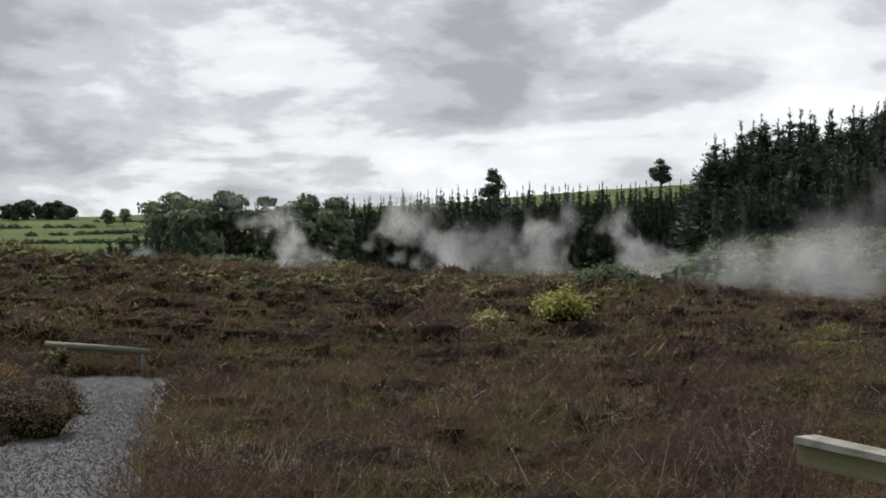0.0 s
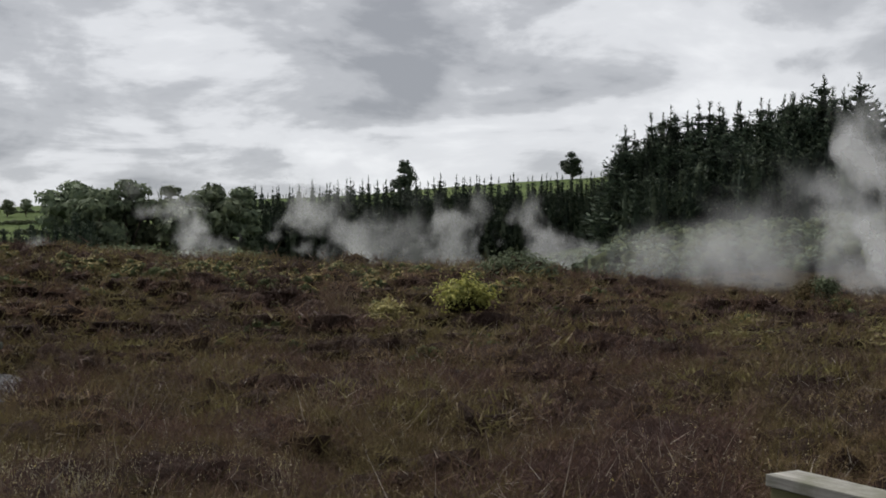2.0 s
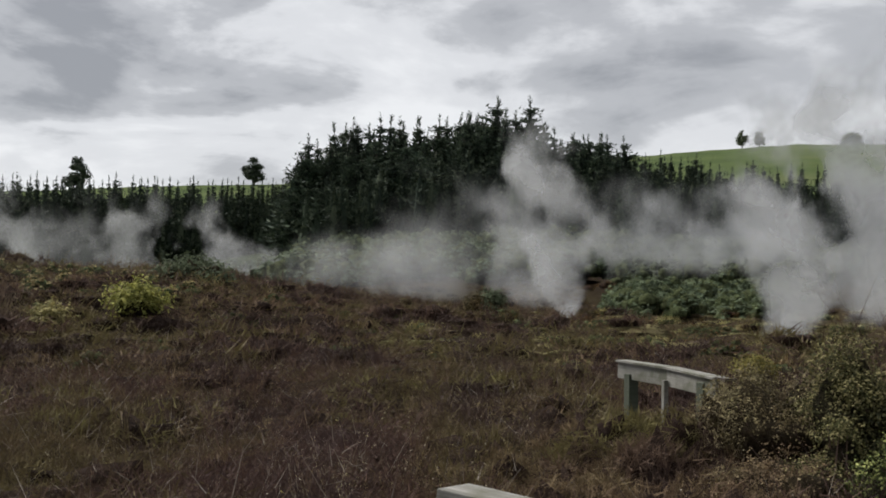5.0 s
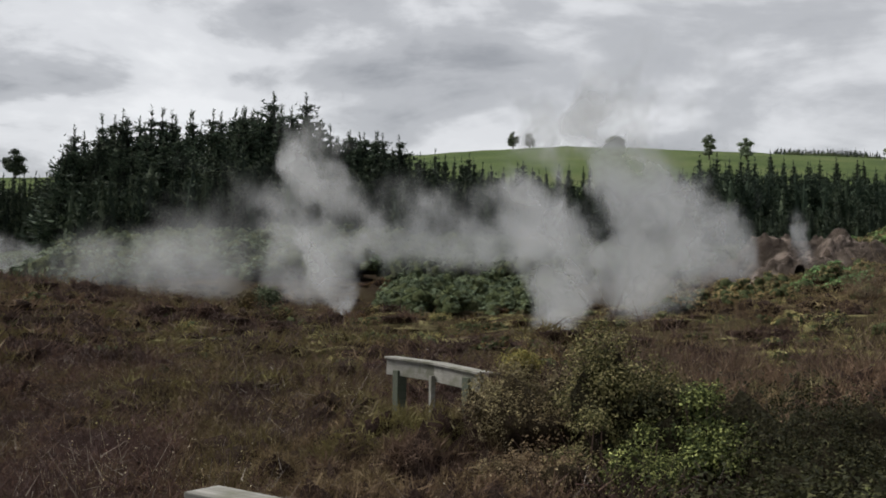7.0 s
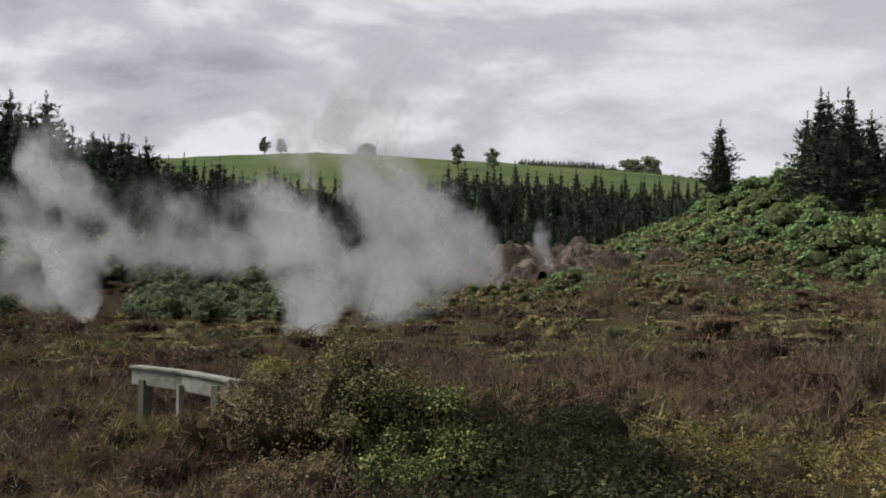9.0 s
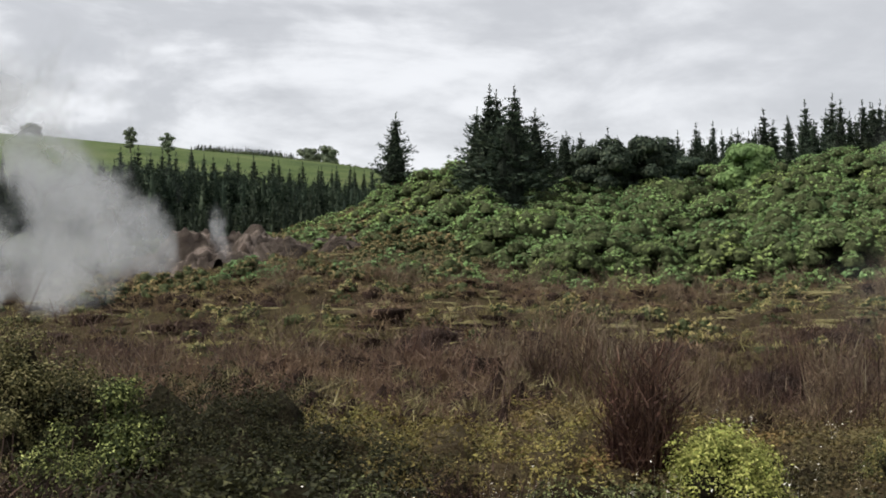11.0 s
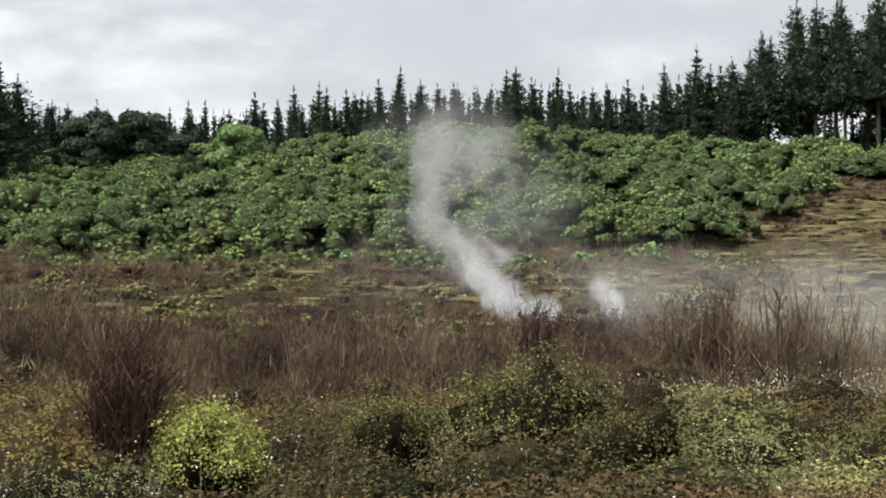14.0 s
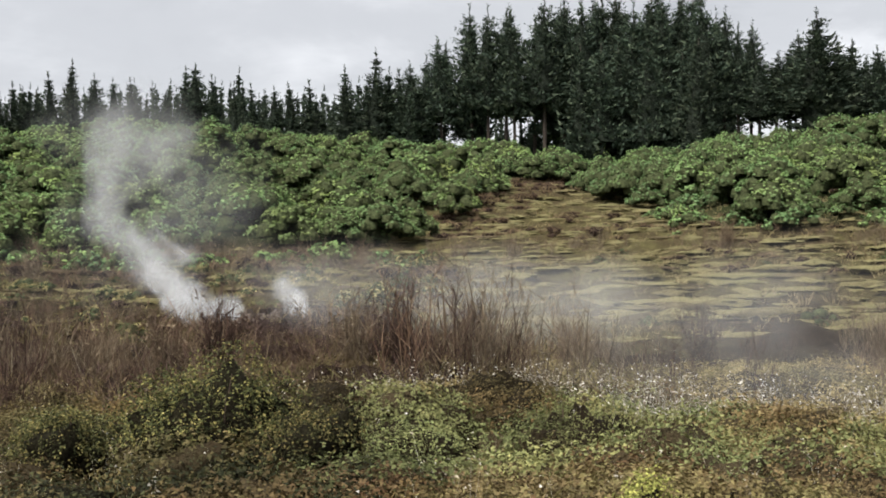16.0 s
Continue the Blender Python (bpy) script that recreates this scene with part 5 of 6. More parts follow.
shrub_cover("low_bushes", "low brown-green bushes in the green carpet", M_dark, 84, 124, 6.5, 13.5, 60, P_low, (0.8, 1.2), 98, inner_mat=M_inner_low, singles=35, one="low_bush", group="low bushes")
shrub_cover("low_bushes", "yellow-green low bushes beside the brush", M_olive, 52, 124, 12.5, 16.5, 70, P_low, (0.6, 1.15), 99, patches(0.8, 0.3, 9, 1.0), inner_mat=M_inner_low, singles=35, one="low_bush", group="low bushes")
shrub_cover("tall_heather", "tall rust-brown heather behind the dark bushes", M_rust, 39, 62, 10.8, 16, 100, P_tall, (0.9, 1.5), 105, None, M_inner_heath, 0.1)
shrub_cover("tall_heather", "tall brown and olive heather behind the dark bushes", M_brown_olive, 36, 64, 10.5, 16, 90, P_tall, (0.8, 1.35), 122, None, M_inner_heath, 0.1)
heath_band("brown_brush", "upright rust-brown twigs standing in the tall heather", M_brush, P_brush, 38, 62, 10.8, 17, 110, (0.6, 1.15), 119)
shrub_cover("low_bushes", "scattered dark low bushes in the brown heath", M_dark, -34, 45, 8, 24, 50, P_low, (0.3, 0.65), 70, inner_mat=M_inner_low, singles=35, one="low_bush", group="low bushes")
shrub_cover("low_bushes", "scattered dark and olive bushes on the rising heath", M_dark, -34, 46, 24, 46, 130, P_low_far, (0.5, 1.1), 72)
shrub_cover("low_bushes", "olive bushes on the rising heath", M_olive, -34, 46, 22, 46, 90, P_low_far, (0.3, 0.9), 73)
shrub_cover("low_bushes", "low bushes darkened like ground shadow in front of the leafy ones", M_deep, 58, 96, 5.2, 8.4, 64, P_low, (0.7, 1.1), 126, None, M_inner_dark, singles=30, one="low_bush", group="low bushes")
shrub_cover("low_bushes", "yellow-olive low bushes behind the green carpet", M_olive, 97, 124, 13.2, 20, 85, P_low, (0.7, 1.25), 127, None, M_inner_low)
shrub_cover("low_bushes", "golden-brown low bushes beside the green ones", M_gold, 111, 124, 8.6, 13, 45, P_low, (0.8, 1.2), 125, inner_mat=M_inner_low, singles=30, one="low_bush", group="low bushes")
shrub_cover("tall_heather", "taller brown heather round the handrail", M_heath, 20, 38, 9.2, 10.7, 70, P_tall, (0.8, 1.15), 74, lambda az, r, g: g.uniform(0, 1, len(az)) < np.exp(-((az - 30.5) / 4) ** 2), M_inner_heath, 0.1)
shrub_cover("tall_heather", "taller rust-brown heather round the handrail", M_rust, 22, 37, 7.4, 10.4, 40, P_tall, (0.6, 0.9), 82, None, M_inner_heath, 0.1)
heath_band("pale_flower_heads", "white flower heads along the back of the low bushes", M_flower, P_flower, 86, 124, 11.6, 14.2, 400, (0.85, 1.2), 75, 1.0, lambda az, r, x, y, g: hummocks(y + 3, x) + g.normal(0, 0.3, len(x)) > 0.4, 0.2)
heath_band("pale_flower_heads", "scattered white flower heads on the low bushes", M_flower, P_flower, 50, 124, 6.5, 14, 150, (0.75, 1.1), 81, 1.0, None, 0.2)
heath_band("dry_seed_heads", "dense pale dry seed heads beside the path", M_seed, P_dry, -17, -3, 7.0, 10.5, 420, (0.8, 1.15), 118, 1.0, lambda az, r, x, y, g: np.sin(x * 1.9 + 0.6) + np.sin(y * 1.5) + g.normal(0, 0.4, len(az)) > 0.2)
heath_band("dry_seed_heads", "pale dry seed heads beside the handrail", M_seed, P_dry, 14, 46, 6.8, 11.5, 110, (0.8, 1.2), 80)

# ---- path, rails and posts ----


def build_path():
    rows = 90
    ys = np.linspace(-6, 23.3, rows)
    v = []
    for y in ys:
        cx = np.interp(y, [p[1] for p in PATH_MID], [p[0] for p in PATH_MID])
        half = np.interp(y, [0, 8, 17, 23], [0.9, 0.8, 0.85, 1.25]) + 0.12
        for k in range(13):
            x = cx + (k / 6 - 1) * half + 0.05 * math.sin(y * 3.1 + k)
            v.append((x, y, float(ground_z(x, y)) + 0.03 - 0.02 * abs(k / 6 - 1) ** 2))
    f = [(i * 13 + j, i * 13 + j + 1, i * 13 + j + 14, i * 13 + j + 13) for i in range(rows - 1) for j in range(12)]
    tagged(link_mesh("path", v, f, M_gravel, True), "grey gravel footpath edged with heather", "path", kind="structure")
    g = np.random.default_rng(71)
    n = 16000
    y = g.uniform(3, 23.2, n)
    cx = np.interp(y, [p[1] for p in PATH_MID], [p[0] for p in PATH_MID])
    half = np.interp(y, [0, 8, 17, 23], [0.9, 0.8, 0.85, 1.25])
    x = cx + g.uniform(-1, 1, n) * half
    c = np.stack([x, y, ground_z(x, y) + 0.034], -1)
    stone = np.array([(1, 0, 0), (-0.5, 0.87, 0), (-0.5, -0.87, 0), (0, 0, 0.8)])
    vv = np.einsum("nij,vj->nvi", rot_z(g.uniform(0, 6.28, n)), stone) * g.uniform(0.008, 0.02, n)[:, None, None] + c[:, None]
    ff = np.array([(0, 1, 3), (1, 2, 3), (2, 0, 3)])[None] + (np.arange(n) * 4)[:, None, None]
    tagged(link_mesh("gravel", vv.reshape(-1, 3), ff.reshape(-1, 3), M_gravel), "loose grey gravel chips on the path", "gravel", kind="stuff")


build_path()


def board(name, size, m, mat, parent, bevel=0.006, label=""):
    """A sawn board with eased edges."""
    bm = bmesh.new()
    bmesh.ops.create_cube(bm, size=1.0)
    bmesh.ops.scale(bm, vec=size, verts=bm.verts)
    bmesh.ops.bevel(bm, geom=list(bm.edges), offset=bevel, segments=2, affect="EDGES", profile=0.6)
    me = bpy.data.meshes.new(name)
    bm.to_mesh(me)
    bm.free()
    me.materials.append(mat)
    ob = new(name, me)
    ob.parent, ob.matrix_basis = parent, m
    if label:
        ob["label"] = label
    return ob


def between(a, b):
    """A pose at the middle of a and b whose x axis runs from a to b, z as upright as can be."""
    a, b = Vector(a), Vector(b)
    x = (b - a).normalized()
    y = Vector((0, 0, 1)).cross(x).normalized()
    z = x.cross(y)
    m = Matrix((x, y, z)).transposed().to_4x4()
    m.translation = (a + b) / 2
    return m, (b - a).length


def log_rail():
    ax, ay, bx, by = -9.0, 23.75, -6.65, 23.45
    az_ = float(ground_z(ax, ay))
    e = thing("log_barrier", "low round-log barrier rail across the end of the gravel path", "barrier", "", (ax, ay, az_))
    d = Vector((bx - ax, by - ay, -0.04))
    top = 0.46
    line = [(0, 0, top + 0.06), (d.x * 0.5, d.y * 0.5, top + d.z * 0.5 + 0.01), (d.x, d.y, top + d.z - 0.06)]
    part("rail", capped(line, [0.08, 0.077, 0.074], 14), M_log, e, "weathered grey-green round log", True)
    for t in (0.06, 0.94):
        p = d * t
        part("post", capped([(p.x, p.y, p.z - 0.3), (p.x, p.y, p.z + top)], [0.06, 0.06], 12), M_log, e, "short round post", True)


def capped(line, radii, sides):
    v, f = tube(line, radii, sides)
    n = len(v)
    v = np.concatenate([v, [line[0], line[-1]]])
    caps = [(n, (k + 1) % sides, k) for k in range(sides)] + [(n + 1, n - sides + k, n - sides + (k + 1) % sides) for k in range(sides)]
    return v, np.concatenate([f, caps])


log_rail()


def near_handrail():
    """The handrail of the viewing stand, of which the end of one rail shows."""
    a, b = Vector((1.2, 3.08, 1.11)), Vector((2.04, 1.64, 0.99))
    e = thing("handrail", "weathered timber handrail with a mossy side and pale top", "handrail", "", (a.x, a.y, 0))
    off = Vector((a.x, a.y, 0))
    m, l = between(a - off, b - off)
    board("top_board", (l, 0.14, 0.035), m @ Matrix.Translation((0, 0, -0.0175)), M_wood, e, 0.004, "grey weathered top board")
    board("side_board", (l - 0.02, 0.045, 0.095), m @ Matrix.Translation((0.0, -0.035, -0.084)), M_wood_side, e, 0.004, "mossy olive side board")
    for t in (0.7, 0.97):
        p = (b - a) * t
        board("post", (0.09, 0.09, 1.1), Matrix.Translation((p.x, p.y, 0.44)), M_wood_side, e)


near_handrail()


def far_handrail():
    ax, ay = polar(28.5, 11.6)
    mx, my = polar(30.8, 11.0)
    bx, by = polar(33.0, 10.2)
    a, c, b = Vector((ax, ay, 1.12)), Vector((mx, my, 1.09)), Vector((bx, by, 1.05))
    off = Vector((ax, ay, 0))
    ax += 0.1
    a, b, c = [q + Vector((0.1, 0, 0)) for q in (a, b, c)]
    off = Vector((ax, ay, 0))
    e = thing("handrail", "weathered grey timber handrail standing in the heather, its rail bowed", "handrail", "", (ax, ay, 0))
    for p, q in ((a, c), (c, b)):
        m, l = between(p - off, q - off)
        board("top_board", (l + 0.02, 0.15, 0.022), m @ Matrix.Translation((0, 0, -0.011)), M_wood, e, 0.003, "pale weathered top board")
        board("side_board", (l, 0.045, 0.15), m @ Matrix.Translation((0, -0.03, -0.099)), M_wood, e, 0.004)
    board("end_cap", (0.12, 0.2, 0.03), Matrix.Translation(b - off + Vector((0.03, -0.02, -0.02))), M_bark, e, 0.003, "dark end of the top board")
    for t, wd in ((0.14, 0.1), (0.9, 0.11)):
        p = (b - a) * t
        board("post", (wd, wd, 1.3), Matrix.Translation((p.x, p.y + 0.06, 0.34)), M_post, e, 0.005, "mossy square post")
    p = (b - a) * 0.43
    board("post", (0.045, 0.045, 1.0), Matrix.Translation((p.x, p.y - 0.07, 0.47)), M_wood, e, 0.003, "thin pale batten")
    board("low_board", (0.4, 0.03, 0.1), Matrix.Translation((0.1, -0.1, 0.33)) @ Matrix.Rotation(radians(12), 4, "Y"), M_wood, e, 0.003, "short grey board near the ground")


far_handrail()

# ---- clay mound ----


def clay_mound(az, r, long, deep, high, turn, rough, seed, label):
    cx, cy, cz = set_down(az, r)
    n = 70
    v, f = [], []
    for i in range(n):
        for j in range(n):
            u, w_ = i / (n - 1) * 2 - 1, j / (n - 1) * 2 - 1
            x, y = u * long, w_ * deep
            ridge = noise.fractal(Vector((x * 0.3, y * 0.3, seed)), 1.0, 2.0, 5)
            h = high * max(0, 1 - (u * u + w_ * w_) * (1 + 0.4 * ridge)) ** 0.5
            h *= 0.85 + rough * ridge
            h += (0.55 * noise.fractal(Vector((x * 1.1, y * 1.1, seed + 3)), 0.7, 2.0, 5) - 0.35 * abs(noise.noise(Vector((x * 0.9 + 3, y * 0.9, seed + 9))))) * (h > 0.1)
            xx = x * math.cos(turn) + y * math.sin(turn)
            yy = -x * math.sin(turn) + y * math.cos(turn)
            gz = float(ground_z(cx + xx, cy + yy)) - cz
            v.append((xx, yy, gz + h - 0.12))
    f = [(i * n + j, (i + 1) * n + j, (i + 1) * n + j + 1, i * n + j + 1) for i in range(n - 1) for j in range(n - 1)]
    ob = tagged(link_mesh("clay_mound", v, f, M_clay, True), label, "mound", "clay mounds")
    ob.location = (cx, cy, cz)


clay_mound(47.4, 68, 5.4, 4.0, 2.7, 0.95, 0.4, 2.0, "bare brown clay mound with a pale scarp and steaming cracks")
clay_mound(50.8, 74, 5.0, 4.5, 1.4, 0.95, 0.4, 7.0, "low bare brown clay ridge beside the steaming mound")

clay_mound(90.6, 30.5, 1.9, 0.8, 0.3, 1.57, 0.4, 4.0, "low bare dark clay rim round the steaming spring")
clay_mound(87.4, 30.4, 1.3, 0.7, 0.22, 1.57, 0.4, 5.0, "low bare dark clay rim round the steaming spring")


def pale_rock(az, r, size, seed):
    g = np.random.default_rng(seed)
    v, f = unit_sphere(3)
    v = v * (1 + 0.1 * np.sin(v[:, :1] * 4.1 + seed) * np.sin(v[:, 1:2] * 3.7) + g.normal(0, 0.025, (len(v), 1))) * [size, size * 0.7, size * 0.62]
    ob = tagged(link_mesh("rock", v, f, M_rock, True), "small pale pinkish rock lying among the brown brush", "rock")
    x, y, z = set_down(az, r)
    ob.location = (x, y, z + size * 0.35)


M_rock = bark_material("pale_rock", (0.3, 0.24, 0.21), (0.55, 0.48, 0.44))
pale_rock(81.3, 22.6, 0.22, 3)

# ---- single bushes ----


def bush(az, r, radius, height, mat, label, seed, leaves=2600, leaf=0.045, blobs=14, stems=30, stem_mat=None, sink=0.02, name="bush", inner_mat=None):
    g = np.random.default_rng(seed)
    e = thing(name, label, "bush", "", set_down(az, r, sink))
    leafy, inner, bl = bush_arrays(g, radius, height, blobs, leaves, leaf)
    part("foliage", leafy, mat, e)
    part("inner_tangle", inner, inner_mat or M_inner, e, "twiggy core darkened to stand for shade inside", True)
    pick = [bl[i % len(bl)] for i in range(stems)]
    ends = np.array([(b[0], b[1], b[2]) for b in pick]) + g.normal(0, radius * 0.12, (stems, 3))
    starts = np.stack([g.normal(0, radius * 0.1, stems), g.normal(0, radius * 0.1, stems), np.full(stems, -0.1)], -1)
    limbs = [tube([s, (s + q) / 2 + g.normal(0, 0.03, 3), q], [0.012, 0.009, 0.004], 4) for s, q in zip(starts, ends)]
    part("branching", join(limbs), stem_mat or M_twig, e)
    return e


def twig_bush(az, r, spread, height, stems, label, seed, mat=None, leaves=2, leaf=0.03, width=0.016):
    g = np.random.default_rng(seed)
    e = thing("twiggy_bush", label, "bush", "", set_down(az, r))
    part("branching", twig_arrays(g, stems, height, spread, 12, width), mat or M_brush, e)
    part("foliage", heather_tuft(g, stems * 2, height * 0.9, spread, leaves, leaf, 0.004), mat or M_brush, e)
    return e


bush(71.9, 8.8, 0.5, 0.98, M_bright, "bright yellow-green leafy bush among dark heather", 301, 13000, 0.026, 34, sink=0.14, inner_mat=M_inner_dark)
twig_bush(68.2, 8.9, 0.32, 1.35, 90, "tall dark red-brown twiggy bush beside the bright bush", 302, M_dark_twig, 4, 0.034, 0.016)
twig_bush(67.4, 9.0, 0.28, 1.0, 50, "dark red-brown twiggy bush beside the bright bush", 303, M_dark_twig, 4, 0.034, 0.016)
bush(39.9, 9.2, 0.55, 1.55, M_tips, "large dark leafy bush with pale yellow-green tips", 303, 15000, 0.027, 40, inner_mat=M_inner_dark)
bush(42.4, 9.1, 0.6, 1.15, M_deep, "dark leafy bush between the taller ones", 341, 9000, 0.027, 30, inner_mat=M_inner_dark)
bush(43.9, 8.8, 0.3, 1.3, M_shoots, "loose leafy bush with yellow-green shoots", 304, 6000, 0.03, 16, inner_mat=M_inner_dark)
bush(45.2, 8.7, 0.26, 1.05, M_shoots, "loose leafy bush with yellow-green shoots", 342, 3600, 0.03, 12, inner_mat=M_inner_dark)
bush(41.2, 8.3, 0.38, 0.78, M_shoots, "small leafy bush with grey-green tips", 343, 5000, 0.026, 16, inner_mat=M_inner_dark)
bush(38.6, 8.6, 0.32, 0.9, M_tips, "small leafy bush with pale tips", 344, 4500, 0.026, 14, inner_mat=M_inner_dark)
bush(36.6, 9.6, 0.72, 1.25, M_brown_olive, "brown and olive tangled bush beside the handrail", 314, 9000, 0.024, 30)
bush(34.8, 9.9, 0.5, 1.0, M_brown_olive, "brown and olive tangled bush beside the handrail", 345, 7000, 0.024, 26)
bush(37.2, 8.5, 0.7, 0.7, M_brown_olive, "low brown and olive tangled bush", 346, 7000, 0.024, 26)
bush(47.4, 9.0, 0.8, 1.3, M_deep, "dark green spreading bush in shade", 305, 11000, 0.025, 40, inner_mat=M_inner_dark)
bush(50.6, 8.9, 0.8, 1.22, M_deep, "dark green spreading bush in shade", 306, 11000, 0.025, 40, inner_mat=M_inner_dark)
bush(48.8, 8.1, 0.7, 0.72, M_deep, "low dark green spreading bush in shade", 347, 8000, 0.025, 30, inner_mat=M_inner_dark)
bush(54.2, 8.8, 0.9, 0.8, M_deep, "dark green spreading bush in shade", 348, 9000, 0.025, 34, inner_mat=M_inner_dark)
bush(52.5, 7.6, 0.6, 0.55, M_low_green, "low olive-green bush with pale flower heads", 349, 6000, 0.025, 26)
bush(57.8, 9.0, 0.9, 0.66, M_dark, "low olive-green spreading bush", 315, 9000, 0.024, 30)
twig_bush(39.2, 10.4, 0.35, 1.5, 40, "dark purple-brown twiggy bush behind the leafy bush", 370, M_red_twig, 3, 0.03, 0.014)
bush(34.9, 20.0, 0.4, 1.05, M_yellow, "round olive bush behind the handrail", 307, 2200, 0.05, 9)
bush(5.8, 31, 0.85, 1.15, M_gorse, "yellow-green leafy bush on the heath", 308, 2600, 0.11, 12)
bush(2.0, 31, 0.5, 0.6, M_olive, "olive bush on the heath", 309, 1300, 0.11, 9)
twig_bush(-0.2, 30, 0.9, 1.3, 45, "grey-brown twiggy bush on the heath", 310)
twig_bush(8.1, 25, 0.45, 0.75, 9, "small bare grey twiggy bush on the heath", 371, M_dead, 0, 0.03, 0.016)
bush(8.5, 42, 1.7, 1.05, M_bank, "rounded dark bush on the heath crest", 311, 2600, 0.13, 14)
bush(21.8, 48, 0.5, 1.2, M_dark, "small dark upright bush at the edge of the flat", 312, 900, 0.12, 8)
bush(22.6, 54, 0.5, 0.8, M_bank, "dark bush at the edge of the steaming flat", 313, 1600, 0.16, 10)
bush(86.8, 9.3, 0.8, 1.1, M_leafy, "dark green leafy bush with olive tips among the low bushes", 336, 13000, 0.026, 34, inner_mat=M_inner_dark)
bush(80.5, 9.6, 0.5, 0.75, M_leafy, "small dark green leafy bush", 337, 7000, 0.024, 26, inner_mat=M_inner_dark)
bush(90.5, 9.0, 0.6, 0.72, M_leafy, "small dark green leafy bush", 338, 7000, 0.024, 26, inner_mat=M_inner_dark)
bush(107.0, 6.5, 0.28, 0.55, M_gorse, "small yellow-green bush among golden heather", 339, 3500, 0.022, 14)
for i, (az, r, rad, h) in enumerate([(78, 10.4, 0.6, 0.5), (81, 10.0, 0.8, 0.62), (84, 10.6, 0.7, 0.55), (88, 9.8, 0.8, 0.52), (92, 11.0, 0.9, 0.55), (96, 10.0, 0.7, 0.5), (75.5, 9.3, 0.6, 0.45), (63, 9.4, 0.9, 0.5), (58, 9.2, 0.9, 0.6), (66, 8.6, 0.7, 0.45), (100, 11.5, 0.9, 0.6), (104, 10.6, 0.9, 0.6)]):
    bush(az, r, rad, h, (M_dark, M_low_green)[i % 2], "low spreading dark-leaved bush with pale flower heads", 320 + i, 6000, 0.026, 26)

bush(-24.3, 14.6, 0.9, 0.8, M_heath, "brown and green heather clump overhanging the path", 316, 9000, 0.04, 34)
bush(-22.5, 17.4, 0.8, 0.7, M_heath, "brown and green heather clump overhanging the path", 317, 7000, 0.045, 30)
bush(-25.0, 18.5, 0.9, 0.9, M_dark, "dark green clump beside the path", 318, 7000, 0.045, 30)

for i, (az, r, sp, h) in enumerate([(84.8, 17.5, 0.4, 1.5), (87.2, 17.2, 0.5, 1.75), (81.5, 18.5, 0.45, 1.35), (93.5, 18.0, 0.5, 1.45), (95.5, 18.2, 0.45, 1.6), (76.5, 19.0, 0.5, 1.3), (60.5, 18.5, 0.5, 1.35), (63.5, 19.0, 0.6, 1.4), (57.0, 19.0, 0.5, 1.2), (99.0, 18.5, 0.5, 1.3), (110.0, 23.0, 0.6, 1.2), (38.5, 13.0, 0.4, 1.05)]):
    twig_bush(az, r, sp, h, 38, "tall thin brown twiggy bush rising from the brush", 350 + i, (M_brush, M_red_twig)[i % 3 == 1], 4, 0.055, 0.02)

# ---- steam ----


def steam_plume(az, r, width, height, mat, sheets, label, seed, sink=0.1):
    """Steam rising from a vent: wavy veils, one behind the other, through one column."""
    g = np.random.default_rng(seed)
    n = 10
    pieces = []
    for k in range(sheets):
        y0 = ((k + 0.5) / sheets - 0.5) * 1.0
        u, w_ = np.meshgrid(np.linspace(-1, 1, n), np.linspace(0, 1, n))
        yy = y0 + 0.06 * np.sin(u * 4 + k) * np.cos(w_ * 5 + 2 * k) + 0.05 * g.normal()
        v = np.stack([u, yy, w_], -1).reshape(-1, 3)
        i, j = np.meshgrid(np.arange(n - 1), np.arange(n - 1), indexing="ij")
        a = (i * n + j).ravel()
        f = np.stack([a, a + 1, a + n + 1, a + n], -1)
        pieces.append((v, f))
    v, f = join(pieces)
    ob = tagged(link_mesh("steam_plume", v, f, mat, True), label, "steam", "steam plumes", "stuff")
    x, y, z = set_down(az, r, sink)
    ob.matrix_basis = Matrix.Translation((x, y, z)) @ Matrix.Rotation(-radians(az), 4, "Z") @ Matrix.Diagonal((width, width * 0.8, height, 1))
    return ob


SHEETS = 5


def vent(az, r, half, top, density, base_width=0.15, top_width=0.6, lean=-0.15, grain=0.6, rise=12.0, label="white steam rising from a vent in the flat", bite=0.72):
    height = r * math.tan(radians(top))
    seed = int(az * 10) % 97 + 1
    m = steam_material((half, half * 0.8, height), density, base_width, top_width, lean, SHEETS, grain, rise, seed, min(bite, 0.5) if "drifting" in label else bite)
    steam_plume(az, r, half, height, m, SHEETS, label, seed)


# behind the heath crest
vent(-6.4, 110, 12.0, 6.4, 0.42, 0.14, 0.5, -0.3, 0.42)
vent(0.6, 112, 12.5, 5.8, 0.32, 0.14, 0.48, -0.35, 0.42)
vent(2.6, 116, 14.0, 4.2, 0.11, 0.5, 0.6, -0.1, 0.35, 6.0, "thin drifting steam behind the heath")
vent(6.3, 108, 11.5, 5.0, 0.36, 0.2, 0.5, -0.3, 0.45)
vent(11.0, 98, 10.5, 4.8, 0.40, 0.16, 0.46, -0.35, 0.45)
vent(-13.6, 115, 6.0, 3.0, 0.29, 0.3, 0.55, 0.0, 0.4)
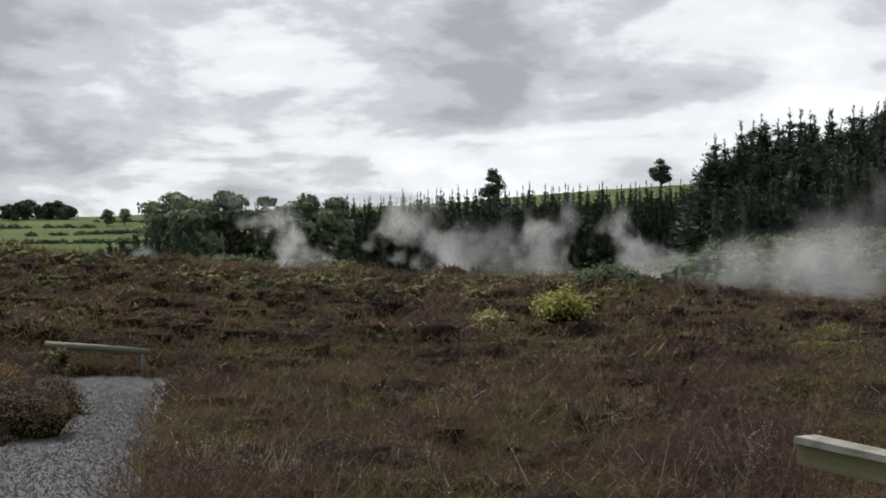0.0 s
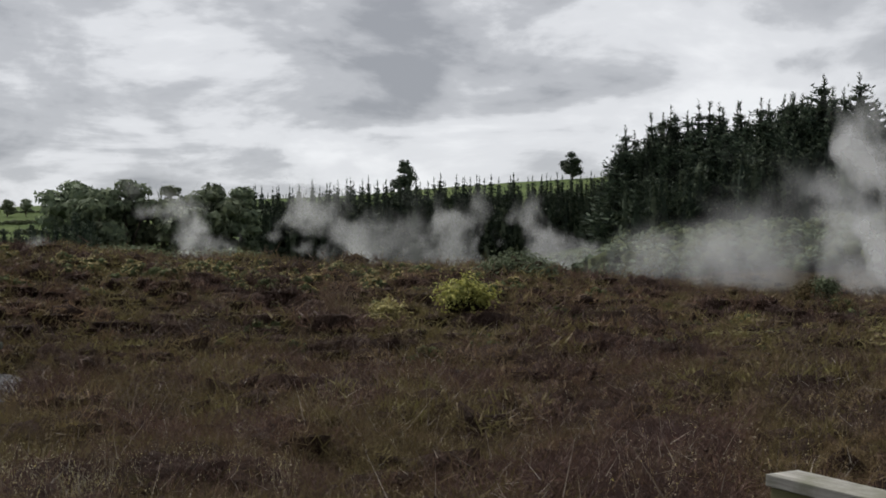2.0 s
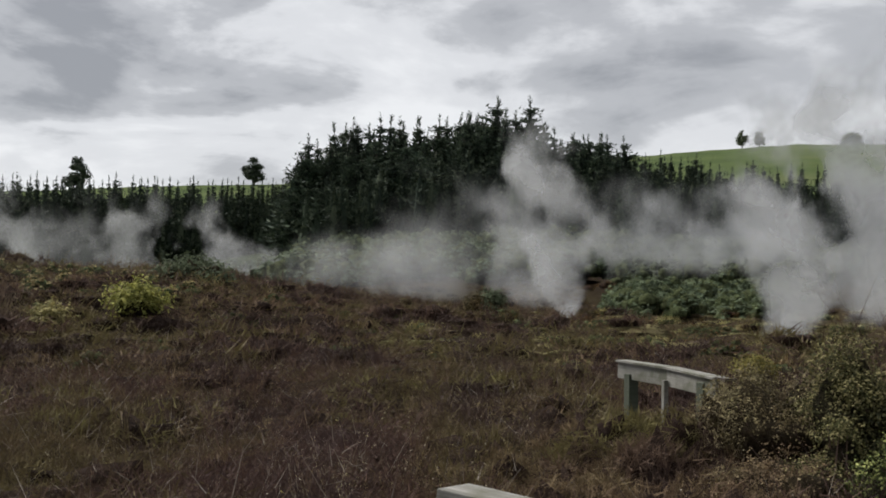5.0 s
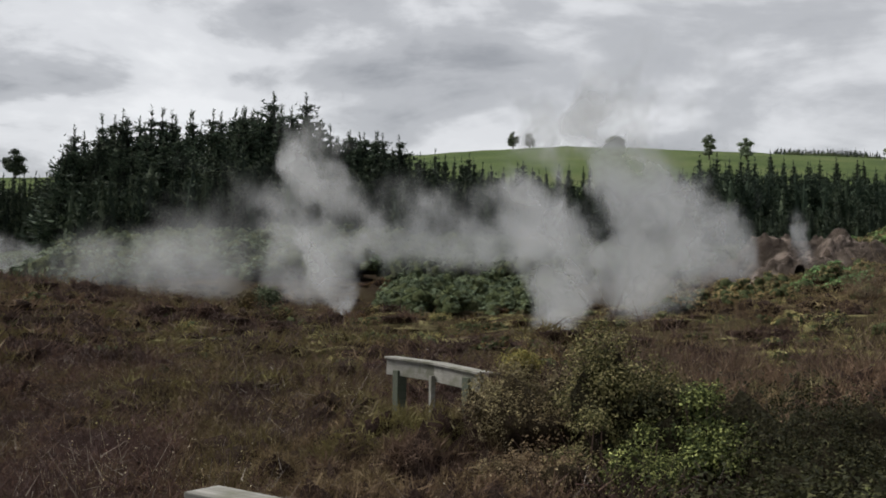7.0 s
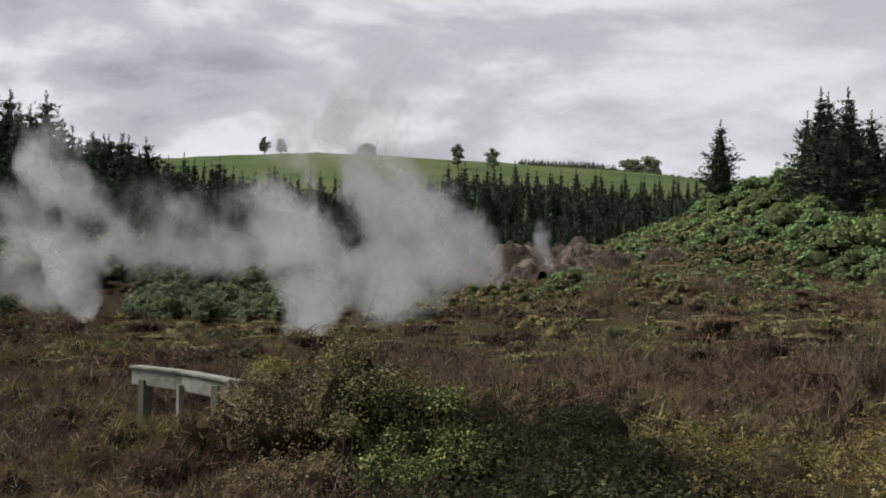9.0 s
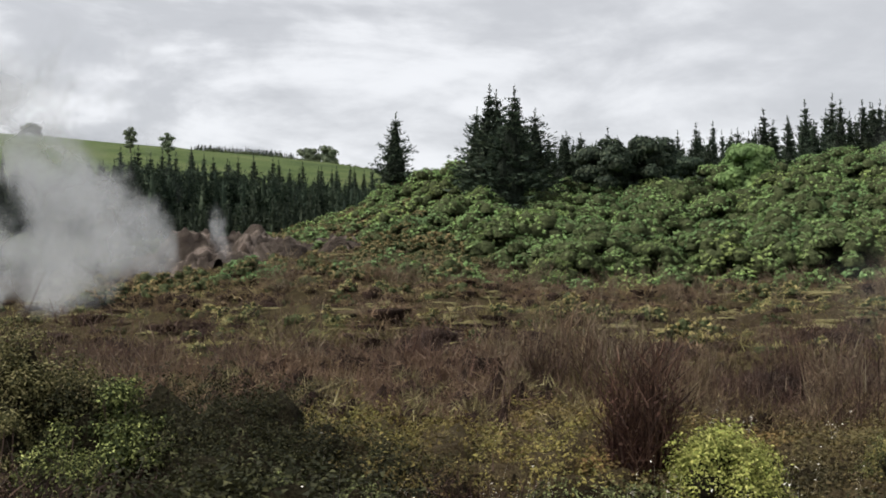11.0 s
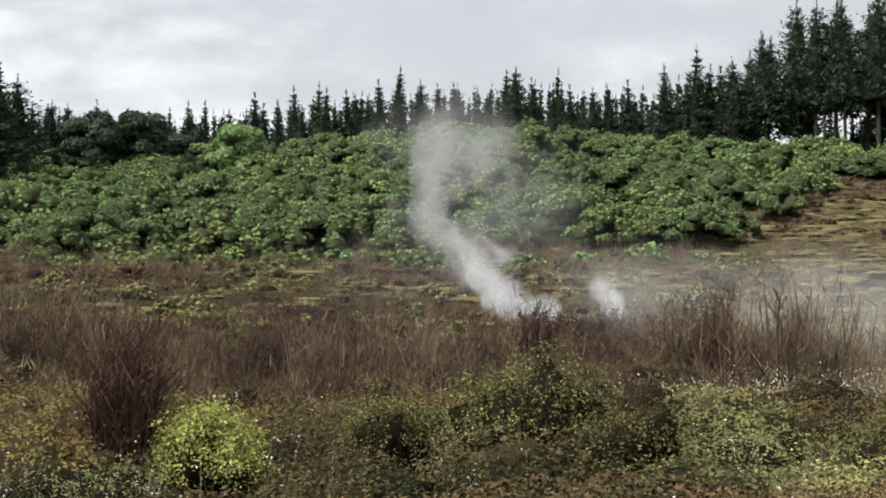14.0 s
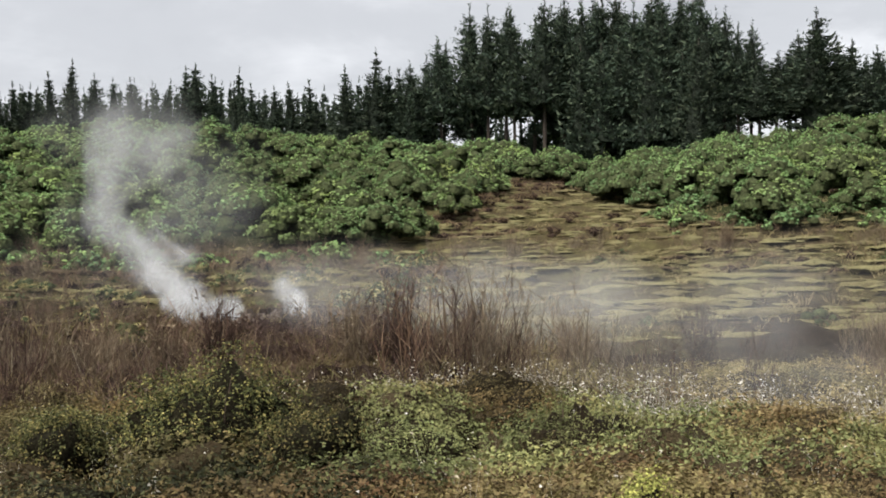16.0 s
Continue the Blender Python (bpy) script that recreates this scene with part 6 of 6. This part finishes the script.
# the steaming flat
vent(26.5, 50, 8.4, 12.6, 0.76, 0.02, 0.42, -0.24, 0.5, bite=0.76)
vent(24.4, 60, 7.0, 7.8, 0.42, 0.3, 0.6, -0.15, 0.5, 6.0)
vent(19.5, 60, 10.0, 5.2, 0.3, 0.5, 0.6, -0.1, 0.4, 3.0, "thin drifting steam over the flat")
vent(15.0, 66, 8.0, 4.0, 0.18, 0.5, 0.6, 0.1, 0.4, 3.0, "thin drifting steam over the flat")
vent(21.5, 76, 10.0, 7.0, 0.12, 0.45, 0.6, -0.1, 0.4, 4.0, "thin drifting steam over the flat")
vent(36.7, 42, 4.6, 13.2, 0.98, 0.3, 0.5, -0.22, 0.6, 6.0)
vent(40.5, 49, 9.0, 14.2, 1.35, 0.24, 0.46, 0.06, 0.5, bite=0.6)
vent(31.0, 84, 13.0, 6.2, 0.48, 0.5, 0.6, 0.0, 0.4, 4.0, "drifting bank of white steam behind the scrub")
vent(35.5, 90, 13.0, 6.0, 0.46, 0.5, 0.6, 0.0, 0.4, 4.0, "drifting bank of white steam behind the scrub")
vent(43.4, 60, 5.6, 6.2, 0.8, 0.35, 0.56, 0.2, 0.5, 5.0)
vent(48.4, 65.0, 2.4, 4.4, 0.4, 0.2, 0.5, -0.5, 0.8)
# the spring below the shrub hill
vent(87.3, 31, 2.4, 3.6, 1.35, 0.3, 0.45, -0.7, 1.0, bite=0.62)
vent(85.9, 31.3, 2.6, 6.6, 1.15, 0.24, 0.42, -0.35, 1.0, 5.0, bite=0.62)
vent(84.9, 33, 8.0, 13.8, 0.42, 0.14, 0.26, -0.16, 0.55, 5.0, bite=0.64)
vent(85.5, 27, 8.0, 7.0, 0.08, 0.6, 0.6, 0.0, 0.3, 1.6, "thin drifting steam over the brush")
vent(84.5, 48, 8.5, 10.5, 0.14, 0.5, 0.6, -0.1, 0.3, 3.0, "thin drifting steam before the shrub hill")
vent(91.1, 31, 1.3, 3.4, 1.2, 0.3, 0.55, -0.35, 1.2, bite=0.5)
vent(104.0, 24, 9.0, 8.0, 0.21, 0.6, 0.6, 0.0, 0.3, 1.6, "thin drifting steam over the heath")
vent(106.0, 12.5, 5.0, 6.0, 0.13, 0.6, 0.6, 0.0, 0.3, 1.6, "thin drifting steam over the low bushes")
vent(112.0, 17, 7.0, 9.0, 0.20, 0.6, 0.6, 0.0, 0.3, 1.6, "thin drifting steam over the heath")
